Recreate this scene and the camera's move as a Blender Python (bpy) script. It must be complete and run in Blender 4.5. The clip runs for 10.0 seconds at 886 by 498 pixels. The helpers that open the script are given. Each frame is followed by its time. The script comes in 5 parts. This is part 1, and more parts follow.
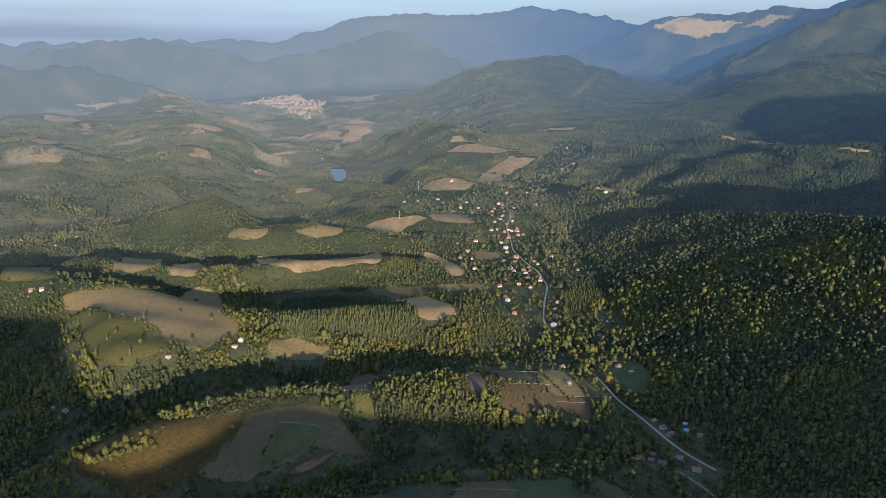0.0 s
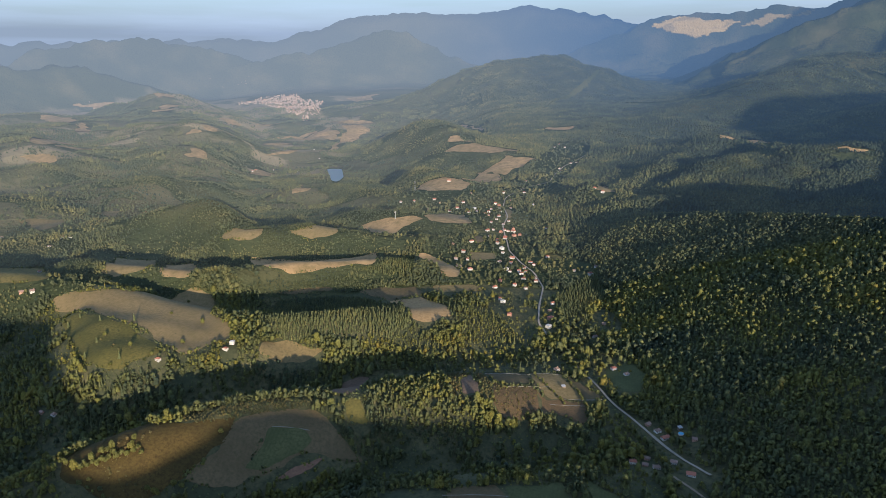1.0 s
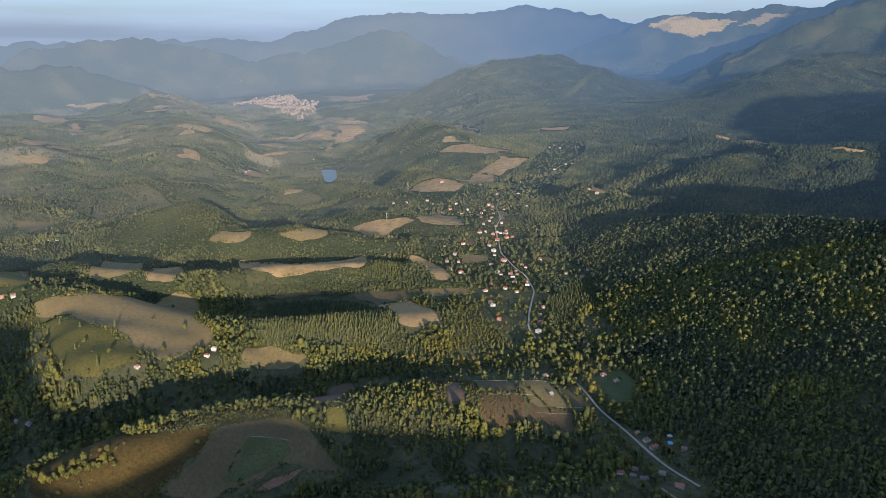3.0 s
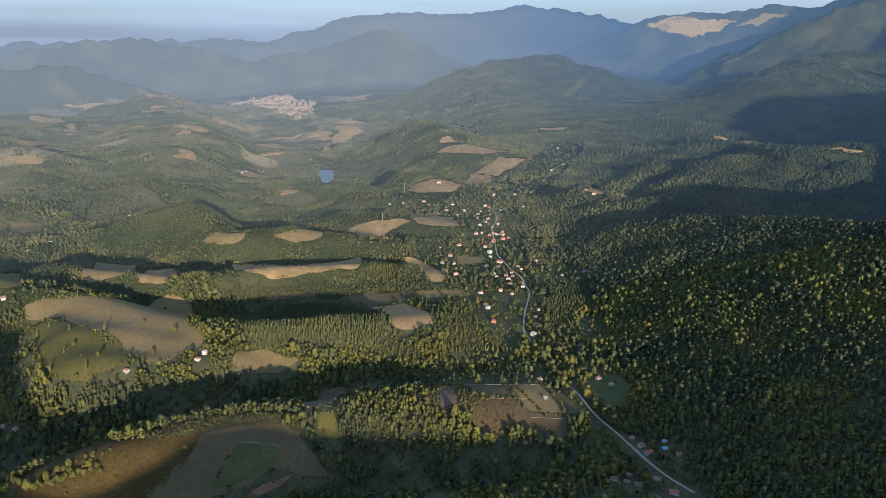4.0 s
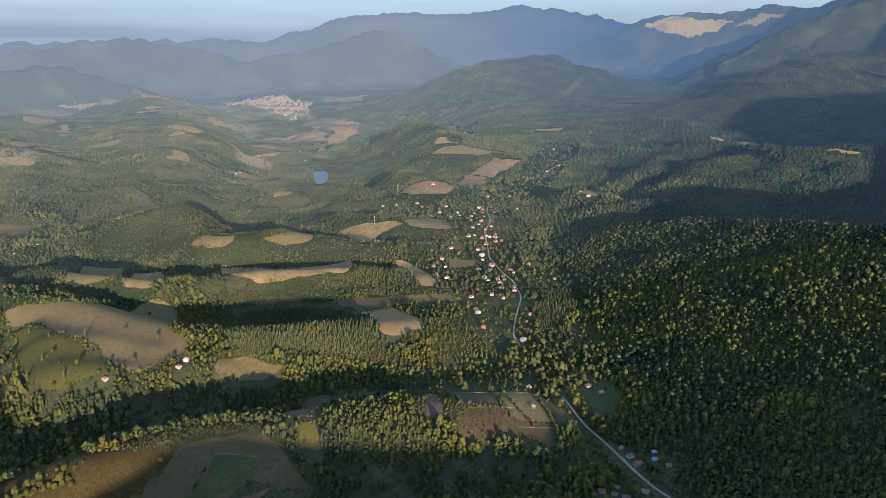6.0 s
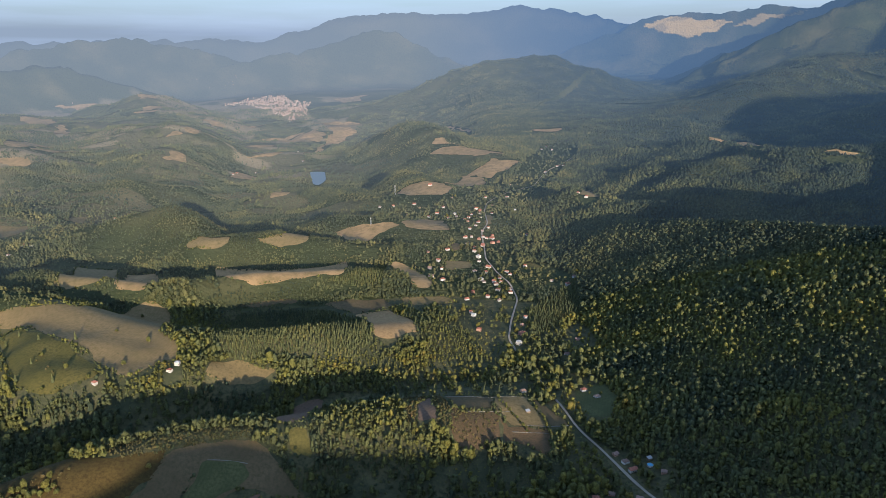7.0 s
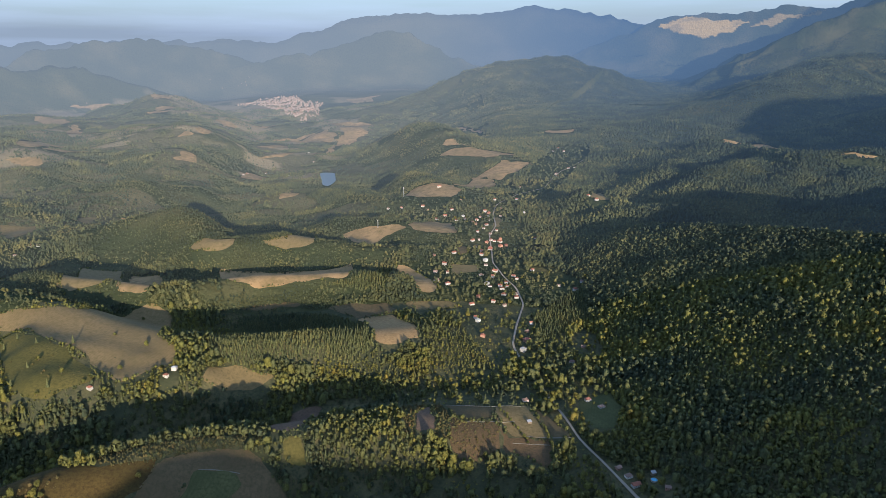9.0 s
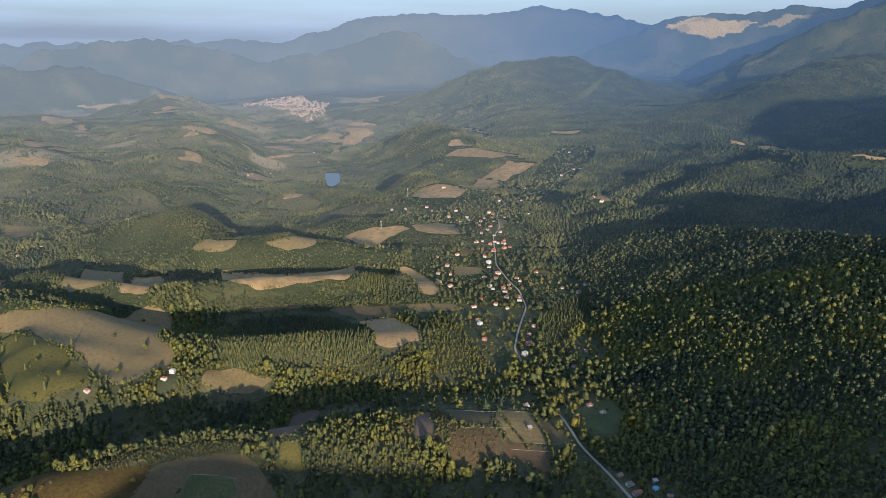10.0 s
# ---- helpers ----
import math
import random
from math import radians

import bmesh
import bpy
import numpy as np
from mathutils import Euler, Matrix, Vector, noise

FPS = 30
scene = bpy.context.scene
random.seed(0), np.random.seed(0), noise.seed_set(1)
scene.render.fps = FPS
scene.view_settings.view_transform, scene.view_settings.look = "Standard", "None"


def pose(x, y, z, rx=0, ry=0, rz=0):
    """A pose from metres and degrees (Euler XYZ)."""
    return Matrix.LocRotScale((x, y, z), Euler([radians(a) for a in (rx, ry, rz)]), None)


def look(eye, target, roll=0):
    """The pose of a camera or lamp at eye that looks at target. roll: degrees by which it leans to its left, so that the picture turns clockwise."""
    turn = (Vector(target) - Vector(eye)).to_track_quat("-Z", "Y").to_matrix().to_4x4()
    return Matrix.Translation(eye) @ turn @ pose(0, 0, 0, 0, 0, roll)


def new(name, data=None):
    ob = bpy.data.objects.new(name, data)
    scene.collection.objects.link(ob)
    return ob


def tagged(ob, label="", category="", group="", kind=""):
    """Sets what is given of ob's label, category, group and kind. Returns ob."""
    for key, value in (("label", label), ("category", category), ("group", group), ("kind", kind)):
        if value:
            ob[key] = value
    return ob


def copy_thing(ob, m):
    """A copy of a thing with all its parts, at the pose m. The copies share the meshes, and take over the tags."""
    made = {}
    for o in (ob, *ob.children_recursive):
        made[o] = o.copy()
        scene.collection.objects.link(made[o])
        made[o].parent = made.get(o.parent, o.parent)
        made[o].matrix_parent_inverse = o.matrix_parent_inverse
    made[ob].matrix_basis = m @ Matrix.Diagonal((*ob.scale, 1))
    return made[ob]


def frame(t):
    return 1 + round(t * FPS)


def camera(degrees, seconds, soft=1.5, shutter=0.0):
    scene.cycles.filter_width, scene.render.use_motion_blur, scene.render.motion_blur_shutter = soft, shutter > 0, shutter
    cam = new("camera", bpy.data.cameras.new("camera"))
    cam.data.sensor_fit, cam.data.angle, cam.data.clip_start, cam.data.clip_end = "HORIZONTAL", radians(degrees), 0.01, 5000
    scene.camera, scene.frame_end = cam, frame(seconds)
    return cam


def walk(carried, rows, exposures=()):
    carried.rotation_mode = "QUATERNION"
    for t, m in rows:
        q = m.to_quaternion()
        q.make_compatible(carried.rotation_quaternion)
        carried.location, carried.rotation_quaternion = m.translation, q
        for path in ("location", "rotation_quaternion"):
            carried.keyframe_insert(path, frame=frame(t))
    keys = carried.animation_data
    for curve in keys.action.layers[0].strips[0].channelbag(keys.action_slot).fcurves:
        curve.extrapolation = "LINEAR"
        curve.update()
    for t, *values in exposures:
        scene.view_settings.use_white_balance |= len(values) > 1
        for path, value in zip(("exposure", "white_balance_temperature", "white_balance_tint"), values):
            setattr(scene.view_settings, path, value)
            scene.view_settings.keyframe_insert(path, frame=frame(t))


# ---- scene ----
from mathutils import geometry

cam = camera(66.0, 10.0, soft=0.6)
EYE = 345.0  # height of the first eye over the valley road
ROWS = [  # seconds, x, y, z, yaw, pitch, roll
    (0.0, 0.00, 0.00, 0.00, -0.000, -15.165, -0.034),
    (0.5, 3.71, 3.98, 0.06, -0.014, -15.189, -0.001),
    (1.0, 7.28, 8.35, 0.00, -0.058, -15.212, 0.009),
    (1.5, 10.80, 12.23, 0.17, -0.092, -15.223, -0.004),
    (2.0, 14.33, 16.93, 0.22, -0.135, -15.229, 0.007),
    (2.5, 17.94, 20.74, 0.42, -0.155, -15.228, 0.036),
    (4.0, 28.18, 33.23, 0.94, -0.254, -15.226, 0.035),
    (4.5, 31.62, 37.28, 1.36, -0.271, -15.231, 0.035),
    (5.0, 35.37, 41.63, 1.73, -0.300, -15.235, 0.051),
    (5.5, 38.57, 45.55, 1.84, -0.335, -15.224, 0.050),
    (7.0, 48.19, 58.02, 2.42, -0.358, -15.207, 0.025),
    (7.5, 51.68, 62.27, 2.57, -0.099, -15.197, 0.018),
    (8.0, 54.86, 66.68, 2.78, 0.210, -15.186, -0.023),
    (8.5, 58.01, 70.61, 2.88, 0.523, -15.166, -0.024),
    (9.0, 61.35, 74.84, 3.12, 0.846, -15.169, -0.031),
    (9.5, 64.34, 78.76, 3.57, 1.124, -15.158, -0.076),
    (10.0, 67.65, 83.37, 3.71, 1.429, -15.151, -0.077),
]
walk(cam, [(t, pose(x, y, EYE + z, 90 + pitch, roll, yaw)) for t, x, y, z, yaw, pitch, roll in ROWS], [(0.0, 1.0, 5350, 15), (10.0, 1.0, 5350, 15)])

# ---- light ----
SUN_SIDE, SUN_HEIGHT = 17.5, 10.2   # degrees to the right of straight behind the flight, and over the horizon
world = bpy.data.worlds.new("sky")
scene.world = world
world.use_nodes = True
wn, wl = world.node_tree.nodes, world.node_tree.links
wn.clear()
sky = wn.new("ShaderNodeTexSky")
sky.sky_type, sky.sun_disc = "NISHITA", False
sky.sun_elevation, sky.sun_rotation = radians(SUN_HEIGHT), radians(180 - SUN_SIDE)
sky.air_density, sky.dust_density, sky.altitude = 1.0, 0.6, 900
coord, mapping = wn.new("ShaderNodeTexCoord"), wn.new("ShaderNodeMapping")
mapping.inputs["Scale"].default_value = (2.2, 2.2, 26.0)
cloud = wn.new("ShaderNodeTexNoise")
cloud.inputs["Scale"].default_value, cloud.inputs["Detail"].default_value = 1.6, 6
ramp = wn.new("ShaderNodeValToRGB")
ramp.color_ramp.elements[0].position, ramp.color_ramp.elements[1].position = 0.36, 0.80
mixw = wn.new("ShaderNodeMix")
mixw.data_type = "RGBA"
mixw.inputs["B"].default_value = (3.0, 3.4, 4.1, 1)
amount = wn.new("ShaderNodeMath")
amount.operation, amount.inputs[1].default_value = "MULTIPLY", 0.26
backg, wout = wn.new("ShaderNodeBackground"), wn.new("ShaderNodeOutputWorld")
backg.inputs["Strength"].default_value = 0.147
wl.new(coord.outputs["Generated"], mapping.inputs["Vector"])
wl.new(mapping.outputs["Vector"], cloud.inputs["Vector"])
wl.new(cloud.outputs["Fac"], ramp.inputs["Fac"])
wl.new(ramp.outputs["Color"], amount.inputs[0])
wl.new(amount.outputs["Value"], mixw.inputs["Factor"])
apart, low, band = wn.new("ShaderNodeSeparateXYZ"), wn.new("ShaderNodeMapRange"), wn.new("ShaderNodeMix")
low.inputs["From Min"].default_value, low.inputs["From Max"].default_value = 0.04, 0.3
low.inputs["To Min"].default_value, low.inputs["To Max"].default_value = 1.0, 0.0
band.data_type = "RGBA"
band.inputs["B"].default_value = (1.18, 1.34, 1.43, 1)
wl.new(coord.outputs["Generated"], apart.inputs["Vector"])
wl.new(apart.outputs["Z"], low.inputs["Value"])
wl.new(low.outputs["Result"], band.inputs["Factor"])
wl.new(sky.outputs["Color"], band.inputs["A"])
wl.new(band.outputs["Result"], mixw.inputs["A"])
wl.new(mixw.outputs["Result"], backg.inputs["Color"])
wl.new(backg.outputs["Background"], wout.inputs["Surface"])

sun = new("sun", bpy.data.lights.new("sun", "SUN"))
sun.data.energy, sun.data.angle, sun.data.color = 4.0, radians(0.53), (1.0, 0.79, 0.50)
ss, sh = radians(SUN_SIDE), radians(SUN_HEIGHT)
sun.matrix_world = look((900 * math.sin(ss) * math.cos(sh), -900 * math.cos(ss) * math.cos(sh), 900 * math.sin(sh)), (0, 0, 0))


# ---- materials ----
def shader(name):
    mat = bpy.data.materials.new(name)
    mat.use_nodes = True
    nodes, links = mat.node_tree.nodes, mat.node_tree.links
    return mat, nodes, links, nodes["Principled BSDF"]


def painted_haze(nodes, links, bsdf):
    """Haze painted as emission over the land, woods, fields and town beyond BRINK."""
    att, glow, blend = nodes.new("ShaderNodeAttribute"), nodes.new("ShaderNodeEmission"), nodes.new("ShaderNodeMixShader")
    att.attribute_name = "haze_mix"
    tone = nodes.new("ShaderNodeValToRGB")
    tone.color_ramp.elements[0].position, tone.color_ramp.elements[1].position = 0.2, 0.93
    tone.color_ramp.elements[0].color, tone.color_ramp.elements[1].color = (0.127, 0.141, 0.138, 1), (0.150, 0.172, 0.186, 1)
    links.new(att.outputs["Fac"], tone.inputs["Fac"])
    # shade painted in: the glow turns darker and bluer towards the east
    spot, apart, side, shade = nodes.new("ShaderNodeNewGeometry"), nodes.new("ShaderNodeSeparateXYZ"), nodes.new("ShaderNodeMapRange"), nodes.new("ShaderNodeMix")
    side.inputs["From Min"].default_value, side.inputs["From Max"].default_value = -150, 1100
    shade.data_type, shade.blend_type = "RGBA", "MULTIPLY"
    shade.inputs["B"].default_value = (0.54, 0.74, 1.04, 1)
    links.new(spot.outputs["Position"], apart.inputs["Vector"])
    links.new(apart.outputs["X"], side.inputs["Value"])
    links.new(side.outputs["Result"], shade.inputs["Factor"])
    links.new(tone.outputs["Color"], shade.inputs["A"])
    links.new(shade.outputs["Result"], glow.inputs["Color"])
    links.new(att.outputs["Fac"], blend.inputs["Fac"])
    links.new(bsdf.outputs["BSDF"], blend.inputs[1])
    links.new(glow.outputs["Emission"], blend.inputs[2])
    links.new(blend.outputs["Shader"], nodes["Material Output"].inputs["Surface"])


def earth(name, colours, sizes=(40.0, 3.0), rough=0.95, bump=0.3, rows=None, far=False):
    """Ground cover: three colours mixed by a coarse and a fine noise; rows: spacing and direction of drill rows."""
    mat, nodes, links, bsdf = shader(name)
    geo = nodes.new("ShaderNodeNewGeometry")
    big, fine = nodes.new("ShaderNodeTexNoise"), nodes.new("ShaderNodeTexNoise")
    big.inputs["Scale"].default_value, big.inputs["Detail"].default_value = 1 / sizes[0], 5
    fine.inputs["Scale"].default_value, fine.inputs["Detail"].default_value = 1 / sizes[1], 4
    fine.inputs["Roughness"].default_value = 0.7
    for n in (big, fine):
        links.new(geo.outputs["Position"], n.inputs["Vector"])
    cr = nodes.new("ShaderNodeValToRGB")
    cr.color_ramp.elements[0].position, cr.color_ramp.elements[1].position = 0.36, 0.66
    cr.color_ramp.elements[0].color, cr.color_ramp.elements[1].color = (*colours[0], 1), (*colours[1], 1)
    links.new(big.outputs["Fac"], cr.inputs["Fac"])
    sp = nodes.new("ShaderNodeMapRange")
    sp.inputs["From Min"].default_value, sp.inputs["From Max"].default_value = 0.42, 0.68
    links.new(fine.outputs["Fac"], sp.inputs["Value"])
    mx = nodes.new("ShaderNodeMix")
    mx.data_type = "RGBA"
    mx.inputs["B"].default_value = (*colours[2], 1)
    links.new(sp.outputs["Result"], mx.inputs["Factor"])
    links.new(cr.outputs["Color"], mx.inputs["A"])
    last = mx.outputs["Result"]
    if rows:
        turn = nodes.new("ShaderNodeMapping")
        turn.inputs["Rotation"].default_value = (0, 0, radians(rows[1]))
        wave = nodes.new("ShaderNodeTexWave")
        wave.inputs["Scale"].default_value, wave.inputs["Distortion"].default_value = 0.31 / rows[0], 2.5
        wave.inputs["Detail"].default_value, wave.inputs["Detail Scale"].default_value = 3, 0.4
        links.new(geo.outputs["Position"], turn.inputs["Vector"])
        links.new(turn.outputs["Vector"], wave.inputs["Vector"])
        dim = nodes.new("ShaderNodeMix")
        dim.data_type, dim.blend_type = "RGBA", "MULTIPLY"
        dim.inputs["B"].default_value = (0.94, 0.935, 0.92, 1)
        links.new(wave.outputs["Fac"], dim.inputs["Factor"])
        links.new(last, dim.inputs["A"])
        last = dim.outputs["Result"]
    links.new(last, bsdf.inputs["Base Color"])
    # painted haze mixed over far ground cover
    if far:
        painted_haze(nodes, links, bsdf)
    bp = nodes.new("ShaderNodeBump")
    bp.inputs["Strength"].default_value, bp.inputs["Distance"].default_value = bump, 0.6
    links.new(fine.outputs["Fac"], bp.inputs["Height"])
    links.new(bp.outputs["Normal"], bsdf.inputs["Normal"])
    bsdf.inputs["Roughness"].default_value = rough
    bsdf.inputs["Specular IOR Level"].default_value = 0.1
    return mat


def leaves(name, stops, far=False):
    """Foliage: the colour varies from tree to tree by the tint attribute and from clump to clump."""
    mat, nodes, links, bsdf = shader(name)
    att = nodes.new("ShaderNodeAttribute")
    att.attribute_name = "tint"
    geo = nodes.new("ShaderNodeNewGeometry")
    cr = nodes.new("ShaderNodeValToRGB")
    els = cr.color_ramp.elements
    while len(els) < len(stops):
        els.new(0.5)
    for e, (p, c) in zip(els, stops):
        e.position, e.color = p, (*c, 1)
    links.new(att.outputs["Fac"], cr.inputs["Fac"])
    vary = nodes.new("ShaderNodeMapRange")
    vary.inputs["To Min"].default_value, vary.inputs["To Max"].default_value = 0.78, 1.2
    links.new(geo.outputs["Random Per Island"], vary.inputs["Value"])
    hsv = nodes.new("ShaderNodeHueSaturation")
    grain, light, mul, bump = nodes.new("ShaderNodeTexNoise"), nodes.new("ShaderNodeMapRange"), nodes.new("ShaderNodeMath"), nodes.new("ShaderNodeBump")
    grain.inputs["Scale"].default_value, grain.inputs["Detail"].default_value, grain.inputs["Roughness"].default_value = (0.35 if far else 0.85), 4, 0.75
    light.inputs["From Min"].default_value, light.inputs["From Max"].default_value = 0.3, 0.7
    light.inputs["To Min"].default_value, light.inputs["To Max"].default_value = 0.55, 1.42
    mul.operation = "MULTIPLY"
    bump.inputs["Strength"].default_value, bump.inputs["Distance"].default_value = 0.8, (1.2 if far else 0.7)
    links.new(geo.outputs["Position"], grain.inputs["Vector"])
    links.new(grain.outputs["Fac"], light.inputs["Value"])
    links.new(grain.outputs["Fac"], bump.inputs["Height"])
    links.new(bump.outputs["Normal"], bsdf.inputs["Normal"])
    links.new(light.outputs["Result"], mul.inputs[0])
    links.new(vary.outputs["Result"], mul.inputs[1])
    links.new(mul.outputs["Value"], hsv.inputs["Value"])
    links.new(cr.outputs["Color"], hsv.inputs["Color"])
    links.new(hsv.outputs["Color"], bsdf.inputs["Base Color"])
    bsdf.inputs["Roughness"].default_value = 0.75
    bsdf.inputs["Specular IOR Level"].default_value = 0.15
    # far foliage gets the painted haze too
    if far:
        painted_haze(nodes, links, bsdf)
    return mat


def plain(name, colour, rough=0.8, metal=0.0, grain=0.25, size=0.6, vary=0.0):
    """A painted, tiled or wooden surface with grime; vary: how much it differs from thing to thing."""
    mat, nodes, links, bsdf = shader(name)
    geo, noi = nodes.new("ShaderNodeNewGeometry"), nodes.new("ShaderNodeTexNoise")
    noi.inputs["Scale"].default_value, noi.inputs["Detail"].default_value = 1 / size, 5
    links.new(geo.outputs["Position"], noi.inputs["Vector"])
    rng = nodes.new("ShaderNodeMapRange")
    rng.inputs["To Min"].default_value, rng.inputs["To Max"].default_value = 1 - grain, 1 + grain
    links.new(noi.outputs["Fac"], rng.inputs["Value"])
    info, each = nodes.new("ShaderNodeObjectInfo"), nodes.new("ShaderNodeMapRange")
    each.inputs["To Min"].default_value, each.inputs["To Max"].default_value = 1 - vary, 1 + vary
    links.new(info.outputs["Random"], each.inputs["Value"])
    mul, hsv = nodes.new("ShaderNodeMath"), nodes.new("ShaderNodeHueSaturation")
    mul.operation = "MULTIPLY"
    links.new(rng.outputs["Result"], mul.inputs[0])
    links.new(each.outputs["Result"], mul.inputs[1])
    hsv.inputs["Color"].default_value = (*colour, 1)
    links.new(mul.outputs["Value"], hsv.inputs["Value"])
    links.new(hsv.outputs["Color"], bsdf.inputs["Base Color"])
    bsdf.inputs["Roughness"].default_value, bsdf.inputs["Metallic"].default_value = rough, metal
    return mat


SOIL = {
    "stubble": earth("stubble", [(0.205, 0.148, 0.07), (0.26, 0.182, 0.085), (0.155, 0.122, 0.052)], (60, 4), rows=(3.2, 12)),
    "straw": earth("straw", [(0.34, 0.22, 0.10), (0.42, 0.27, 0.122), (0.26, 0.17, 0.074)], (45, 4), rows=(3.5, 80)),
    "meadow": earth("meadow", [(0.108, 0.095, 0.027), (0.145, 0.118, 0.034), (0.072, 0.068, 0.021)], (50, 3)),
    "dryfield": earth("dryfield", [(0.185, 0.135, 0.060), (0.235, 0.170, 0.075), (0.13, 0.10, 0.042)], (30, 3)),
    "drygrass": earth("drygrass", [(0.066, 0.050, 0.016), (0.100, 0.068, 0.020), (0.046, 0.031, 0.013)], (35, 2.5), bump=0.6),
    "fallow": earth("fallow", [(0.125, 0.090, 0.045), (0.165, 0.118, 0.060), (0.095, 0.078, 0.036)], (30, 3)),
    "greenfield": earth("greenfield", [(0.085, 0.09, 0.035), (0.12, 0.12, 0.048), (0.07, 0.075, 0.03)], (25, 2.5), rows=(3.0, 15)),
    "heath": earth("heath", [(0.120, 0.078, 0.040), (0.155, 0.098, 0.048), (0.080, 0.062, 0.030)], (18, 2), bump=0.6),
    "redsoil": earth("redsoil", [(0.20, 0.11, 0.07), (0.25, 0.14, 0.08), (0.15, 0.09, 0.06)], (20, 2)),
    "plough": earth("plough", [(0.15, 0.10, 0.065), (0.19, 0.125, 0.08), (0.11, 0.08, 0.05)], (20, 2), rows=(4.0, 35)),
}
GROUND = earth("woodland_floor", [(0.062, 0.066, 0.032), (0.140, 0.120, 0.055), (0.045, 0.050, 0.026)], (55, 5), bump=0.5)
ASPHALT = plain("worn_asphalt", (0.31, 0.255, 0.18), 0.9, grain=0.3, size=8)
DIRT = plain("dirt_track", (0.22, 0.165, 0.105), 0.95, grain=0.4, size=5)
BROADLEAF = leaves("broadleaf", [(0.0, (0.043, 0.054, 0.030)), (0.4, (0.086, 0.091, 0.032)), (0.78, (0.130, 0.122, 0.025)), (1.0, (0.172, 0.136, 0.027))])
# far foliage with haze painted in as emission
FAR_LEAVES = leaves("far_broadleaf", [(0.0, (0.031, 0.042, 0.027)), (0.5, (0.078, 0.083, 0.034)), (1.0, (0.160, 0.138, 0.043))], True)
# far soils with the same haze painted in
FAR_SOIL = {
    "stubble": earth("far_straw", [(0.205, 0.150, 0.068), (0.26, 0.184, 0.083), (0.155, 0.122, 0.052)], (60, 6), far=True),
    "straw": earth("far_tan_straw", [(0.30, 0.20, 0.092), (0.42, 0.27, 0.122), (0.20, 0.145, 0.062)], (80, 16), far=True),
    "fallow": earth("far_fallow", [(0.125, 0.090, 0.045), (0.165, 0.118, 0.060), (0.095, 0.078, 0.036)], (30, 4), far=True),
    "dryfield": earth("far_dryfield", [(0.185, 0.135, 0.060), (0.235, 0.170, 0.075), (0.13, 0.10, 0.042)], (30, 4), far=True),
    "meadow": earth("far_meadow", [(0.140, 0.112, 0.036), (0.190, 0.145, 0.048), (0.090, 0.080, 0.028)], (50, 5), far=True),
}
NEEDLES = leaves("needles", [(0.0, (0.042, 0.052, 0.026)), (0.6, (0.090, 0.094, 0.034)), (1.0, (0.140, 0.118, 0.036))])
BRUSH = leaves("brush", [(0.0, (0.054, 0.056, 0.022)), (0.5, (0.092, 0.078, 0.027)), (1.0, (0.150, 0.098, 0.034))])
BARK = plain("bark", (0.12, 0.09, 0.06), 0.95, grain=0.4, size=0.5)
PLASTER = plain("limewashed_wall", (0.50, 0.46, 0.40), 0.85, grain=0.15, size=1.5, vary=0.2)
BRICKWALL = plain("brick_wall", (0.36, 0.20, 0.13), 0.9, grain=0.2, size=1.0, vary=0.25)
TILES = plain("clay_roof_tiles", (0.27, 0.105, 0.062), 0.85, grain=0.3, size=1.2, vary=0.4)
OLDTILES = plain("weathered_roof_tiles", (0.23, 0.15, 0.11), 0.9, grain=0.3, size=1.2, vary=0.3)
PALEROOF = plain("pale_sheet_roof", (0.38, 0.37, 0.35), 0.6, grain=0.15, size=1.5, vary=0.2)
PANE = plain("dark_window_glass", (0.03, 0.035, 0.04), 0.15, grain=0.1)
TIMBER = plain("weathered_timber", (0.20, 0.15, 0.10), 0.9, grain=0.3)
STONE = plain("pale_stone", (0.20, 0.18, 0.14), 0.9, grain=0.3)
# far=True paints haze onto the town
TOWNWALL = earth("town_walls", [(0.34, 0.27, 0.21), (0.64, 0.47, 0.34), (0.20, 0.15, 0.12)], (16, 9), far=True)
TOWNROOF = earth("town_roofs", [(0.26, 0.13, 0.08), (0.60, 0.30, 0.17), (0.15, 0.10, 0.07)], (16, 9), far=True)
POOLBLUE = plain("pool_water", (0.10, 0.38, 0.55), 0.1, grain=0.05)
STEEL = plain("galvanised_steel", (0.5, 0.5, 0.5), 0.45, 0.8, grain=0.1)


def water():
    mat, nodes, links, bsdf = shader("lake_water")
    bsdf.inputs["Base Color"].default_value = (0.20, 0.235, 0.235, 1)
    bsdf.inputs["Roughness"].default_value, bsdf.inputs["IOR"].default_value = 0.5, 1.33
    geo, noi, bp = nodes.new("ShaderNodeNewGeometry"), nodes.new("ShaderNodeTexNoise"), nodes.new("ShaderNodeBump")
    noi.inputs["Scale"].default_value = 0.3
    bp.inputs["Strength"].default_value, bp.inputs["Distance"].default_value = 0.2, 0.1
    links.new(geo.outputs["Position"], noi.inputs["Vector"])
    links.new(noi.outputs["Fac"], bp.inputs["Height"])
    links.new(bp.outputs["Normal"], bsdf.inputs["Normal"])
    return mat


